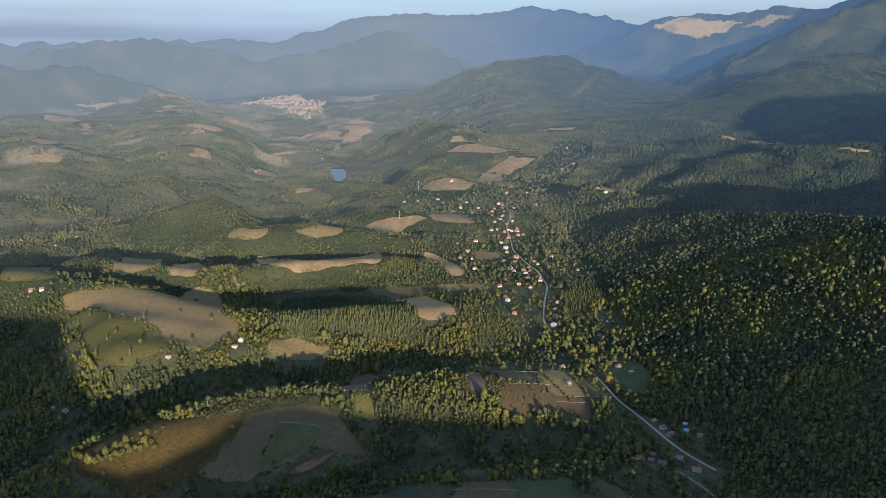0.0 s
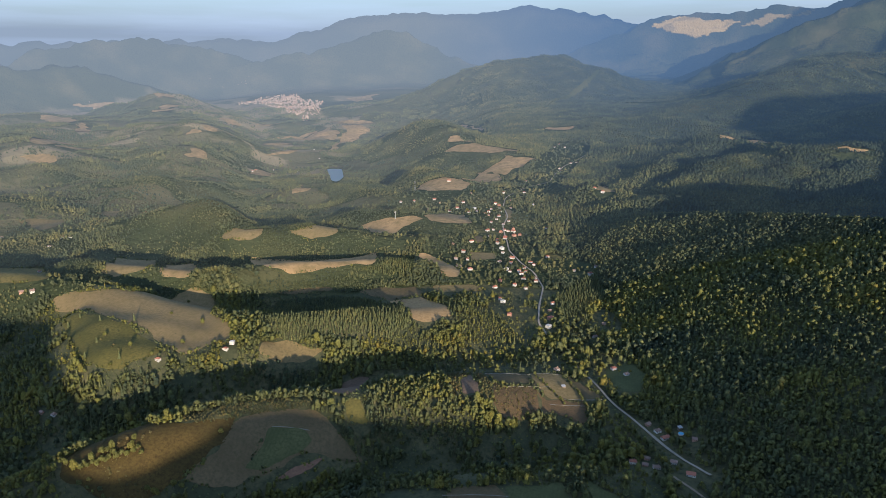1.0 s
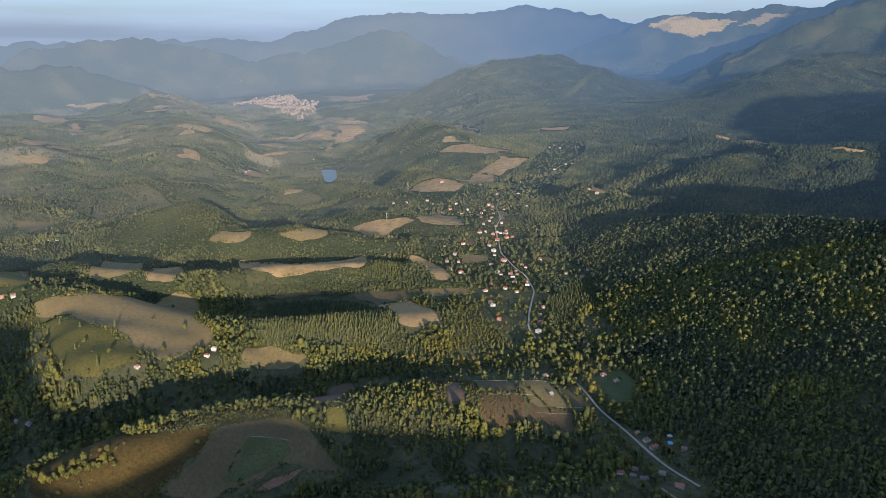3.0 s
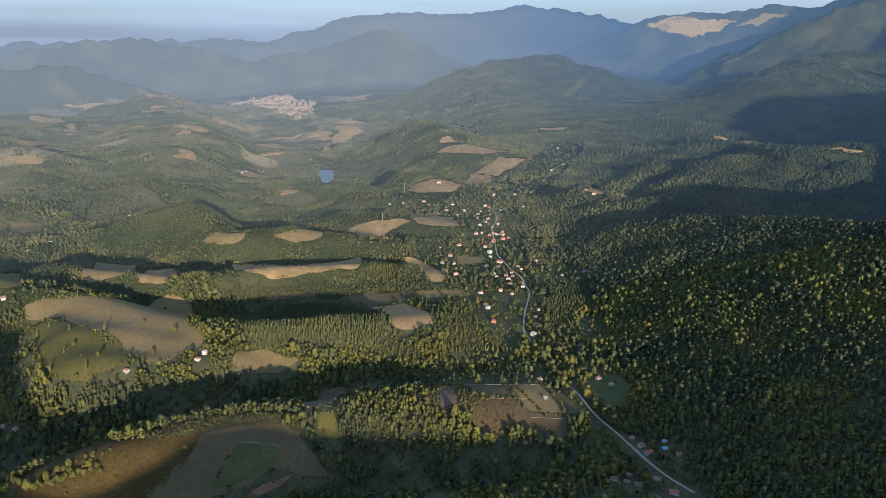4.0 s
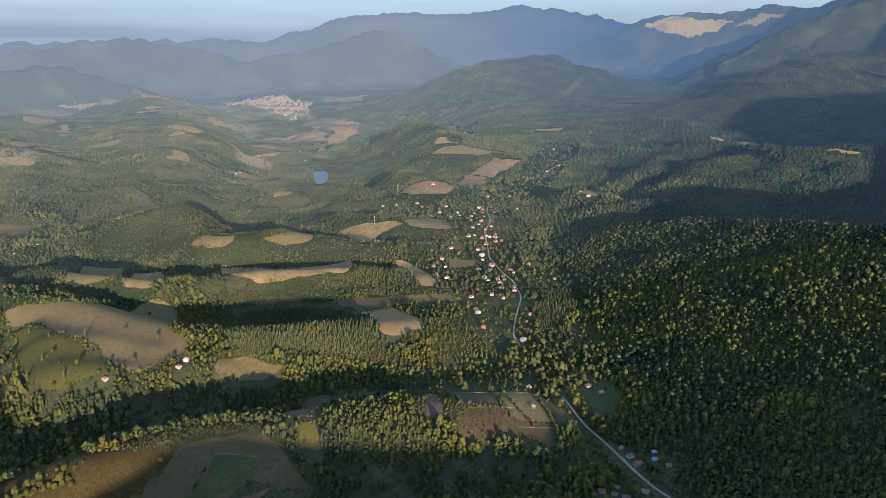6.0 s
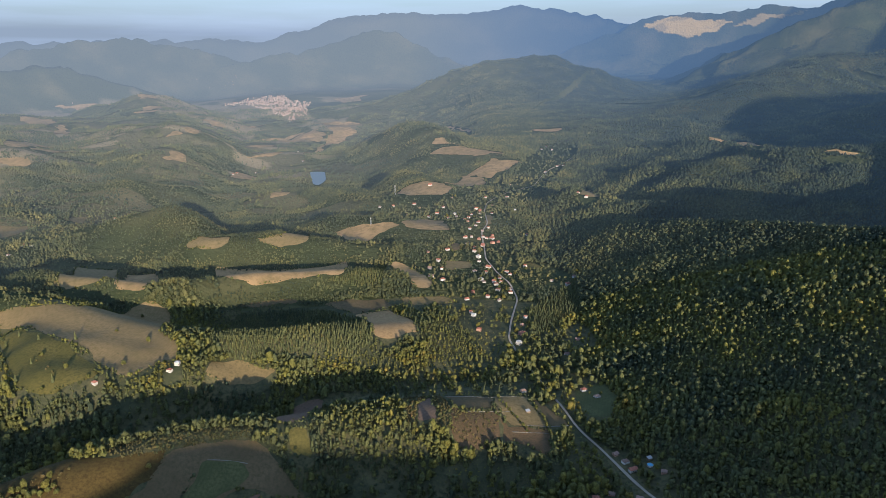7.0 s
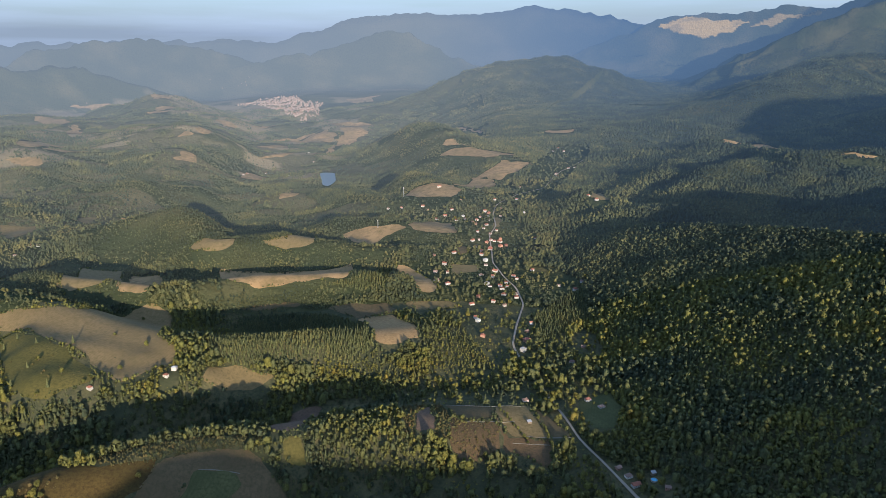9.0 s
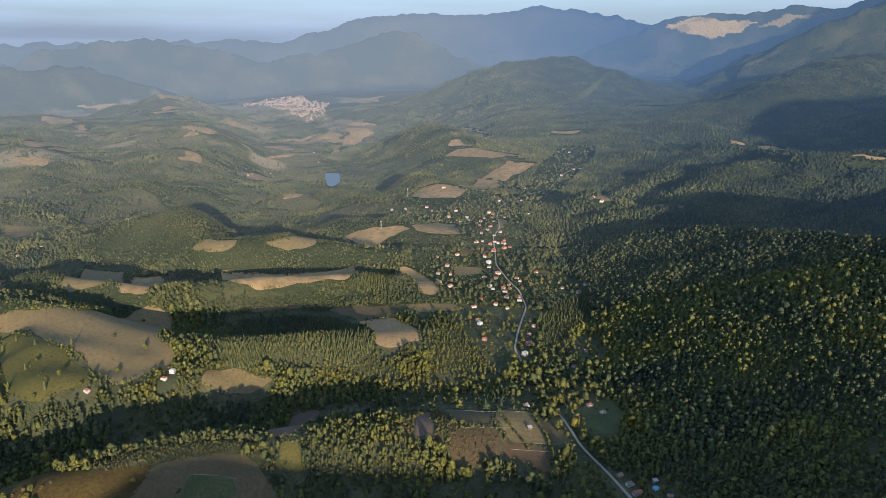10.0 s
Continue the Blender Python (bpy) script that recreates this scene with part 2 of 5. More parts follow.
def distance():
    """Far country: woods, pale clearings and haze painted over them as a glow."""
    mat, nodes, links, bsdf = shader("far_country")
    geo = nodes.new("ShaderNodeNewGeometry")
    bare = nodes.new("ShaderNodeAttribute")
    bare.attribute_name = "bare"
    big, fine = nodes.new("ShaderNodeTexNoise"), nodes.new("ShaderNodeTexNoise")
    big.inputs["Scale"].default_value, big.inputs["Detail"].default_value = 1 / 140, 6
    fine.inputs["Scale"].default_value, fine.inputs["Detail"].default_value = 1 / 11, 4
    flat = nodes.new("ShaderNodeMapping")
    flat.inputs["Scale"].default_value = (0.55, 1.3, 1.0)
    links.new(geo.outputs["Position"], flat.inputs["Vector"])
    links.new(flat.outputs["Vector"], big.inputs["Vector"])
    links.new(geo.outputs["Position"], fine.inputs["Vector"])
    cr = nodes.new("ShaderNodeValToRGB")
    els = cr.color_ramp.elements
    els.new(0.5), els.new(0.6)
    for e, (p, c) in zip(els, ((0.0, (0.028, 0.038, 0.020)), (0.46, (0.052, 0.060, 0.028)), (0.60, (0.082, 0.082, 0.038)), (0.78, (0.12, 0.108, 0.052)))):
        e.position, e.color = p, (*c, 1)
    links.new(big.outputs["Fac"], cr.inputs["Fac"])
    mx = nodes.new("ShaderNodeMix")
    mx.data_type = "RGBA"
    mx.inputs["B"].default_value = (0.34, 0.265, 0.16, 1)
    links.new(bare.outputs["Fac"], mx.inputs["Factor"])
    links.new(cr.outputs["Color"], mx.inputs["A"])
    links.new(mx.outputs["Result"], bsdf.inputs["Base Color"])
    bp = nodes.new("ShaderNodeBump")
    bp.inputs["Strength"].default_value, bp.inputs["Distance"].default_value = 0.7, 7.0
    links.new(fine.outputs["Fac"], bp.inputs["Height"])
    links.new(bp.outputs["Normal"], bsdf.inputs["Normal"])
    bsdf.inputs["Roughness"].default_value, bsdf.inputs["Specular IOR Level"].default_value = 1.0, 0.0
    painted_haze(nodes, links, bsdf)
    return mat


WATER, FAR = water(), distance()


# ---- lie of the land ----
HUB = (35.0, 42.0, 347.0)      # middle of the flight
BRINK = 1000.0                 # where the backdrop and its painted haze begin
NEAR, REACH = 1800.0, 3000.0   # beyond NEAR the distance is drawn in, never past NEAR + REACH


def lattice(ix, iy, seed):
    h = (ix * 374761393 + iy * 668265263 + seed * 974634777) & 0x7FFFFFFF
    h = ((h ^ (h >> 13)) * 1274126177) & 0x7FFFFFFF
    return ((h ^ (h >> 16)) & 0xFFFF) / 65535.0


def vnoise(x, y, seed=0):
    """Smooth value noise, 0 to 1."""
    ix, iy = np.floor(x).astype(np.int64), np.floor(y).astype(np.int64)
    u, v = x - ix, y - iy
    u, v = u * u * (3 - 2 * u), v * v * (3 - 2 * v)
    a, b = lattice(ix, iy, seed), lattice(ix + 1, iy, seed)
    c, d = lattice(ix, iy + 1, seed), lattice(ix + 1, iy + 1, seed)
    return (a * (1 - u) + b * u) * (1 - v) + (c * (1 - u) + d * u) * v


def fbm(x, y, size, octaves=4, seed=0):
    """Fractal noise about zero, within about -1 to 1."""
    s, amp, total = 0.0, 1.0, 0.0
    for k in range(octaves):
        s = s + amp * (2 * vnoise(x / size * 2 ** k + 17.3 * k, y / size * 2 ** k - 9.1 * k, seed + k) - 1)
        total += amp
        amp *= 0.5
    return s / total * 1.6


def smooth(a, b, v):
    t = np.clip((v - a) / (b - a), 0, 1)
    return t * t * (3 - 2 * t)


def along(x, y, line):
    """Distance from a line of (x, y, height, width) nodes, and the height and width of the nearest place on it."""
    best = np.full(np.shape(x), 1e12)
    high, wide = np.zeros(np.shape(x)), np.ones(np.shape(x))
    for (ax, ay, ah, aw), (bx, by, bh, bw) in zip(line[:-1], line[1:]):
        dx, dy = bx - ax, by - ay
        u = np.clip(((x - ax) * dx + (y - ay) * dy) / (dx * dx + dy * dy), 0, 1)
        d = (x - ax - u * dx) ** 2 + (y - ay - u * dy) ** 2
        near = d < best
        best = np.where(near, d, best)
        high = np.where(near, ah + u * (bh - ah), high)
        wide = np.where(near, aw + u * (bw - aw), wide)
    return np.sqrt(best), high, wide


# spurs and ridges: nodes of x, y, height over the valley floor, half width
SPURS = []
SPURS.append([(190, 650, 3, 40), (110, 685, 13, 48), (30, 655, 23, 60), (-70, 630, 28, 55), (-180, 590, 36, 55), (-260, 530, 40, 52), (-310, 490, 32, 45), (-360, 440, 12, 45)])
SPURS.append([(200, 500, 7, 40), (110, 480, 18, 45), (0, 465, 24, 50), (-110, 420, 24, 60), (-220, 380, 20, 70)])
SPURS.append([(120, 900, 4, 50), (10, 895, 15, 60), (-110, 830, 36, 65), (-240, 800, 38, 70), (-330, 830, 45, 75), (-460, 900, 51, 75), (-600, 960, 47, 70), (-760, 1010, 34, 70)])
SPURS.append([(110, 1080, 4, 50), (-108, 1125, 24, 50), (-250, 1085, 32, 50), (-361, 1000, 40, 50), (-480, 1030, 42, 50), (-600, 1080, 34, 60)])
SPURS.append([(110, 1320, 8, 60), (-116, 1285, 26, 55), (-250, 1310, 38, 60), (-370, 1240, 46, 65), (-490, 1400, 72, 95), (-590, 1400, 48, 90), (-700, 1430, 16, 90)])
SPURS.append([(160, 1540, 15, 90), (56, 1430, 16, 90), (-60, 1490, 24, 70), (-170, 1560, 16, 70)])
SPURS.append([(170, 1700, 16, 120), (76, 1815, 24, 110), (20, 1922, 36, 110), (-40, 2060, 40, 110)])
SPURS.append([(240, 2180, 34, 120), (221, 2290, 48, 160), (120, 2450, 66, 180), (60, 2650, 96, 190), (-60, 2890, 118, 170), (-170, 3050, 60, 170)])
SPURS.append([(376, 1672, 57, 70), (430, 1600, 48, 70)])
SPURS.append([(400, 1500, 40, 80), (540, 1510, 56, 100), (720, 1610, 66, 120)])
SPURS.append([(-215, 745, 30, 40), (-300, 715, 36, 65), (-360, 715, 41, 72), (-410, 750, 38, 65)])
SPURS.append([(-290, 765, 34, 40), (-340, 775, 39, 52), (-400, 790, 41, 58), (-450, 815, 40, 55)])
SPURS.append([(1120, 1760, 112, 80), (990, 1665, 96, 90), (880, 1590, 74, 80)])
SPURS.append([(780, 1500, 56, 110), (1000, 1480, 66, 150), (1500, 1300, 130, 200)])
SPURS.append([(560, 2330, 36, 120), (700, 2440, 64, 130), (775, 2450, 80, 130), (925, 2370, 114, 120), (975, 2060, 110, 120), (1095, 1840, 114, 120), (1500, 1740, 170, 160), (1900, 1700, 260, 250)])
SPURS.append([(930, 2330, 106, 90), (755, 2100, 88, 80), (600, 1880, 60, 75), (520, 1800, 40, 70)])
SPURS.append([(975, 2050, 106, 70), (810, 1825, 86, 75), (690, 1760, 78, 75), (600, 1690, 56, 80)])
SPURS.append([(1095, 1830, 114, 80), (957, 1820, 120, 85), (905, 1720, 92, 80), (770, 1640, 66, 80)])
SPURS.append([(-690, 2010, 12, 60), (-775, 1945, 34, 90), (-860, 1880, 20, 110), (-1000, 1960, 14, 110)])
SPURS.append([(-860, 1570, 8, 60), (-943, 1580, 27, 110), (-1120, 1640, 30, 160)])
SPURS.append([(-1020, 2060, 8, 60), (-1234, 2089, 26, 90), (-1420, 2060, 34, 140)])
SPURS.append([(-790, 2300, 2, 70), (-885, 2310, 22, 90), (-935, 2500, 48, 110), (-1060, 2540, 44, 130)])
SPURS.append([(-880, 2900, 34, 110), (-985, 2955, 70, 150), (-1120, 3000, 82, 190), (-1300, 3080, 84, 220)])
SPURS.append([(-1210, 2300, 24, 90), (-1400, 2420, 56, 120), (-1480, 2520, 72, 160), (-1760, 2700, 70, 220)])
SPURS.append([(-1250, 3980, 44, 220), (-1420, 4060, 58, 240), (-1660, 4250, 84, 280), (-1890, 4672, 152, 330), (-2120, 4720, 96, 280)])
SPURS.append([(-1640, 3100, 50, 170), (-1780, 3030, 62, 200), (-2100, 3050, 66, 260)])
SPURS.append([(-60, 1800, 18, 90), (-125, 1800, 10, 80), (-215, 1975, -2, 100), (-300, 2010, -14, 90), (-440, 2020, -22, 90)])
SPURS.append([(-20, 2420, 6, 110), (-155, 2375, -12, 90)])
# stream beds: nodes of x, y, depth, half width
GULLIES = [
    [(190, 570, 5, 30), (60, 568, 15, 34), (-60, 545, 13, 36), (-150, 500, 10, 36), (-260, 440, 8, 40)],
    [(100, 780, 4, 30), (-60, 735, 8, 36), (-200, 670, 10, 38), (-330, 600, 10, 45), (-480, 560, 8, 60)],
]
# high hills and mountains: nodes of x, y, height, half width
HILLS = []
HILLS.append([(-390, 4811, 80, 392), (-150, 4900, 170, 430), (100, 4940, 272, 480), (346, 4945, 350, 520), (623, 4945, 392, 540), (825, 4934, 396, 540), (1116, 4845, 325, 470), (1385, 4621, 160, 330)])
HILLS.append([(-9520, 11590, 650, 900), (-7920, 12740, 710, 900), (-5850, 13810, 770, 900), (-3510, 14580, 830, 900), (-2610, 14770, 1060, 900), (-1690, 14910, 1310, 900), (-280, 15000, 1370, 900), (890, 14970, 1360, 900), (1530, 14920, 1490, 900), (2050, 14860, 1470, 900), (3180, 14660, 1300, 900), (3940, 14470, 1130, 900), (5190, 14080, 920, 900)])
HILLS.append([(2040, 11320, 530, 900), (2790, 11160, 790, 900), (3180, 11050, 1000, 900), (3570, 10930, 1040, 900), (4250, 10690, 1040, 900), (4730, 10480, 1120, 900), (5500, 10100, 1150, 900), (6170, 9700, 1250, 900), (7120, 9030, 1320, 900)])
HILLS.append([(-2520, 9160, 290, 520), (-1960, 9300, 430, 520), (-1370, 9400, 550, 520), (-890, 9460, 730, 520), (-700, 9470, 800, 520), (-520, 9490, 720, 520), (-30, 9500, 480, 520), (500, 9490, 280, 520)])
HILLS.append([(-6050, 7710, 440, 600), (-5190, 8310, 470, 600), (-4790, 8550, 510, 600), (-4510, 8700, 600, 600), (-4110, 8890, 640, 600), (-3820, 9030, 630, 600), (-3320, 9220, 570, 600), (-2740, 9410, 390, 600), (-2390, 9500, 230, 600)])
HILLS.append([(-4580, 5810, 290, 480), (-3930, 6270, 340, 480), (-3590, 6470, 360, 480), (-3350, 6600, 290, 480), (-2900, 6700, 150, 400)])
HILLS.append([(1650, 5600, 90, 420), (1900, 5550, 225, 430), (2250, 5450, 440, 450), (2560, 5150, 615, 480), (2900, 4950, 755, 520), (3500, 4900, 900, 600)])
HILLS.append([(2000, 7300, 120, 600), (2342, 7125, 200, 620), (2955, 6893, 440, 620), (3405, 6683, 650, 620), (3740, 6500, 850, 620), (4500, 6300, 1000, 600)])
HILLS.append([(1080, 3080, 118, 330), (1300, 3160, 190, 400), (1515, 3260, 255, 440), (1780, 3540, 325, 500), (2040, 3740, 375, 560), (2500, 3600, 430, 560)])
HILLS.append([(1300, 2640, 90, 300), (1480, 2670, 150, 320), (1800, 2650, 220, 380)])


def land(x, y):
    """Height of the ground."""
    x, y = np.asarray(x, float), np.asarray(y, float)
    floor = 2 - 46 * smooth(1250, 2200, y - 0.9 * x - 250) * smooth(350, -250, x) + 70 * smooth(2300, 3800, y) * smooth(-300, 500, x)
    # the uplands west of the lake valley, and the plain behind them
    bank = -620 - 0.27 * np.maximum(y - 1900, 0)
    upland = (46 + 46 * smooth(1900, 2900, y)) * smooth(bank + 190, bank - 190, x) * smooth(1050, 1450, y)
    floor = floor + upland * smooth(4900 + 0.1 * x, 4300 + 0.1 * x, y)
    # the shelf under the eastern ridge
    floor = floor + 30 * smooth(1400, 1700, y) * smooth(2700, 2300, y) * smooth(430, 700, x)
    floor = floor + 36 * smooth(1300, 2700, y) * smooth(100, 330, x) + 72 * smooth(3500, 5600, y) * smooth(-2500, -1200, x) + 34 * smooth(3600, 4300, y) * smooth(-900, -400, x) * smooth(900, 300, x) + 42 * smooth(5600, 6700, y) * smooth(-2600, -2000, x) * smooth(400, -400, x) - 7 * smooth(60, -150, x) - 6 * smooth(-250, -550, x) * smooth(1300, 900, y)
    acc = np.zeros(np.shape(x))
    for line in SPURS:
        d, h, w = along(x, y, line)
        acc = acc + (np.maximum(h - floor, 0) * np.exp(-(d / w) ** 2)) ** 3
    # wooded flank east of the valley, with its crest and the side valley behind it
    crest = np.clip(1217 - 1.5 * (x - 457), 940, 1330) + 40 * np.sin(x / 60.0)
    east = 0.372 * np.maximum(x - 238 - 0.04 * (y - 700), 0) * smooth(crest + 300, crest - 60, y)
    east = np.minimum(east, 178) * smooth(60, 380, y)
    acc = acc + east ** 3
    for line in HILLS:
        d, h, w = along(x, y, line)
        acc = acc + (np.maximum(h - floor, 0) * np.exp(-(d / w) ** 1.6)) ** 3
    z = floor + np.cbrt(acc)
    for line in GULLIES:
        d, h, w = along(x, y, line)
        z = z - h * np.exp(-(d / w) ** 2)
    # unseen range behind the flight, its crest shaped to shade the foreground and east
    s, q = 0.951 * x + 0.309 * y, 0.309 * x - 0.951 * y
    back = 240 - 19 * np.exp(-((s - 280) / 116) ** 2) + 22 * np.exp(-((s - 18) / 55) ** 2) - 5 * np.exp(-((s + 100) / 34) ** 2)
    back = back + 32 * smooth(-130, -165, s) + 42 * smooth(-165, -225, s) + 4 * smooth(420, 520, s) + 27 * smooth(470, 545, s) + 16 * smooth(620, 720, s) + 464 * smooth(1100, 2200, s) + 1000 * smooth(2600, 4300, s)
    z = z + (back - z) * smooth(-150, 700, q)
    # hummocks of the western uplands and the gullied eastern ridge
    z = z + 25 * fbm(x, y, 300, 3, 13) * smooth(1500, 2000, y) * smooth(-330, -600, x) * smooth(6500, 5000, y)
    z = z + 20 * fbm(x + 0.5 * y, y, 230, 3, 15) * smooth(1500, 1800, y) * smooth(450, 700, x) * smooth(4200, 3000, y)
    # the flat bed of the reservoir
    z = z + (-42 - z) * smooth(260, 130, np.hypot(x - -376, (y - 2437) * 0.8))
    rough = smooth(40, 400, z) * 22 * smooth(1500, 3500, y) + 3.2
    z = z + rough * fbm(x, y, 160 + 0 * x, 4, 3) * smooth(120, 260, np.hypot(x - -376, (y - 2437) * 0.8))
    # gullies and ribs of the mountains
    ribs = 1 - np.abs(fbm(x + 0.3 * y, y, 900, 5, 8))
    return z + smooth(3600, 7000, y) * smooth(60, 420, z) * (125 + 110 * smooth(11000, 7500, y)) * (ribs - 0.75)


def squeeze(x, y, z):
    """Draws places beyond NEAR in towards the flight along the line of sight."""
    dx, dy, dz = x - HUB[0], y - HUB[1], z - HUB[2]
    r = np.hypot(dx, dy) + 1e-6
    k = np.where(r > NEAR, (NEAR + REACH * (1 - np.exp(-(r - NEAR) / REACH))) / r, 1.0)
    return HUB[0] + dx * k, HUB[1] + dy * k, HUB[2] + dz * k


def spread(r):
    """True distance for a drawn-in one."""
    return np.where(r > NEAR, NEAR - REACH * np.log(np.maximum(1 - (r - NEAR) / REACH, 1e-6)), r)


# ---- plan ----
FIELDS = []  # name, ground, label, outline
FIELDS.append(("stubble_field", "stubble", "broad pale stubble field on a rounded ridge", [(-526, 887), (-501, 891), (-413, 886), (-384, 970), (-337, 968), (-326, 959), (-282, 816), (-254, 790), (-242, 756), (-256, 748), (-268, 725), (-279, 708), (-298, 720), (-319, 740), (-355, 767), (-390, 790), (-476, 853), (-514, 870)]))
FIELDS.append(("meadow", "meadow", "olive green hillside meadow with scattered bushes", [(-490, 849), (-442, 817), (-387, 785), (-357, 762), (-316, 729), (-305, 704), (-329, 686), (-346, 674), (-374, 683), (-406, 717), (-446, 774)]))
FIELDS.append(("field", "dryfield", "small brown field at the edge of a ravine", [(-207, 754), (-182, 773), (-164, 768), (-133, 765), (-144, 750), (-187, 735), (-206, 733)]))
FIELDS.append(("dry_meadow", "drygrass", "dry golden grass meadow with rusty scrub", [(-306, 504), (-295, 525), (-320, 614), (-245, 550), (-207, 556), (-180, 571), (-183, 558), (-195, 531), (-211, 509), (-228, 488), (-253, 479), (-275, 481), (-299, 484)]))
FIELDS.append(("fallow_field", "fallow", "dull brown fallow field on a sloping spur", [(-179, 572), (-152, 585), (-122, 596), (-100, 588), (-65, 559), (-96, 555), (-116, 557), (-143, 535), (-169, 518), (-195, 509), (-210, 509), (-194, 532), (-182, 558)]))
FIELDS.append(("grass_field", "greenfield", "dark green mown field inside a fallow one", [(-154, 569), (-117, 575), (-111, 567), (-119, 556), (-144, 541), (-166, 528), (-158, 550)]))
FIELDS.append(("bare_soil", "redsoil", "reddish bare soil strip beside dark trees", [(-140, 530), (-115, 548), (-100, 557), (-103, 550), (-123, 534)]))
FIELDS.append(("ploughed_field", "plough", "small purple brown ploughed patch among trees", [(-105, 626), (-108, 726), (-83, 738), (-78, 733), (-75, 637), (-92, 619)]))
FIELDS.append(("meadow", "meadow", "narrow yellow green meadow between tree rows", [(-89, 614), (-73, 619), (-65, 598), (-63, 590), (-78, 588), (-84, 596)]))
FIELDS.append(("garden_plot", "fallow", "fenced brown garden plot on a gentle spur", [(53, 711), (101, 706), (103, 675), (73, 670), (60, 680)]))
FIELDS.append(("garden_plot", "dryfield", "fenced olive brown garden plot on a gentle spur", [(103, 706), (141, 717), (147, 688), (155, 653), (119, 651), (111, 665), (105, 675)]))
FIELDS.append(("garden_plot", "fallow", "long fenced plot running down to the road", [(143, 717), (154, 702), (177, 657), (157, 652), (149, 688)]))
FIELDS.append(("scrub_slope", "heath", "reddish brown scrubby slope below fenced plots", [(61, 674), (73, 664), (103, 672), (118, 648), (156, 649), (150, 608), (125, 623), (117, 633), (91, 616), (68, 613), (59, 638)]))
FIELDS.append(("ploughed_field", "plough", "small bare brown patch among bushes", [(26, 674), (39, 706), (47, 648), (28, 640)]))
FIELDS.append(("field", "fallow", "brown field with low wall in the valley", [(7, 455), (13, 476), (52, 479), (58, 460), (50, 449), (7, 446)]))
FIELDS.append(("field", "greenfield", "striped green field in the valley", [(59, 460), (54, 479), (80, 481), (103, 489), (106, 464), (102, 453), (63, 451)]))
FIELDS.append(("meadow", "greenfield", "dark green meadow inside a hedge", [(123, 497), (136, 484), (155, 469), (122, 463)]))
FIELDS.append(("meadow", "greenfield", "shaded green meadow around two cottages", [(195, 736), (235, 755), (240, 722), (223, 677), (201, 675), (191, 703)]))
FIELDS.append(("field", "fallow", "greyish brown field beside a wood", [(-126, 1038), (-86, 1045), (-31, 1040), (-24, 1004), (-73, 989)]))
FIELDS.append(("stubble_field", "straw", "rounded straw coloured field beside a wood", [(-71, 986), (-21, 989), (13, 914), (22, 881), (-14, 842), (-31, 847)]))
FIELDS.append(("field", "dryfield", "brown field behind a row of trees", [(-11, 1037), (60, 1044), (75, 1022), (14, 1004)]))
FIELDS.append(("field", "fallow", "narrow grey field behind a plantation", [(-250, 1006), (-215, 1033), (-167, 1042), (-166, 1033), (-213, 1018)]))
FIELDS.append(("straw_field", "straw", "long narrow straw coloured strip field", [(-337, 1179), (-272, 1195), (-193, 1217), (-114, 1227), (-104, 1116), (-172, 1083), (-216, 1066), (-259, 1054), (-286, 1056)]))
FIELDS.append(("straw_field", "straw", "small straw coloured field above a ravine", [(-494, 1194), (-437, 1181), (-423, 1157), (-374, 993), (-390, 990), (-420, 1000)]))
FIELDS.append(("stubble_field", "stubble", "pale field with a worn light track", [(-527, 1040), (-606, 1239), (-546, 1222), (-517, 1213), (-448, 1018), (-456, 1004), (-474, 1006), (-499, 1004), (-509, 1012)]))
FIELDS.append(("meadow", "stubble", "dry meadow patch on a wooded spur", [(-403, 1228), (-381, 1247), (-332, 1261), (-332, 1239), (-347, 1216), (-393, 1212)]))
FIELDS.append(("meadow", "stubble", "rounded dry meadow on a wooded spur", [(-285, 1266), (-248, 1302), (-226, 1482), (-191, 1287), (-211, 1272), (-252, 1261), (-269, 1264)]))
FIELDS.append(("straw_field", "straw", "straw field on the ridge above the village", [(-174, 1474), (-130, 1478), (-61, 1477), (-30, 1460), (-59, 1435), (-83, 1422), (-100, 1390), (-138, 1417)]))
FIELDS.append(("straw_field", "straw", "straw field beside the village gardens", [(-40, 1465), (8, 1583), (60, 1543), (70, 1425), (7, 1421)]))
FIELDS.append(("straw_field", "straw", "tapering straw field above the road", [(-41, 1237), (-15, 1232), (16, 1169), (40, 1096), (35, 1069), (10, 1076), (-14, 1163)]))
FIELDS.append(("straw_field", "straw", "tan field with a lone house", [(-77, 1872), (-38, 1910), (26, 1910), (73, 1906), (84, 1857), (61, 1777), (9, 1796), (-50, 1802)]))
FIELDS.append(("straw_field", "straw", "tan field above the village", [(65, 1906), (120, 2174), (176, 2095), (187, 2021), (143, 1986), (90, 1923)]))
FIELDS.append(("straw_field", "straw", "tan field on the upper ridge", [(128, 2164), (185, 2202), (215, 2278), (312, 2273), (268, 2182), (229, 2096), (201, 2074)]))
FIELDS.append(("straw_field", "straw", "long tan field on the upper ridge", [(12, 2428), (52, 2470), (173, 2455), (280, 2404), (164, 2309), (70, 2365)]))
FIELDS.append(("straw_field", "straw", "tan field below the wooded hill", [(27, 2583), (65, 2579), (74, 2509), (134, 2465), (32, 2499)]))
FIELDS.append(("meadow", "stubble", "grassy clearing on a small knoll", [(387, 1666), (450, 1900), (454, 1843), (422, 1626), (407, 1607), (384, 1624), (379, 1639)]))
FIELDS.append(("garden_plot", "stubble", "dry brown garden between village houses", [(58, 1243), (108, 1242), (103, 1201), (63, 1191)]))
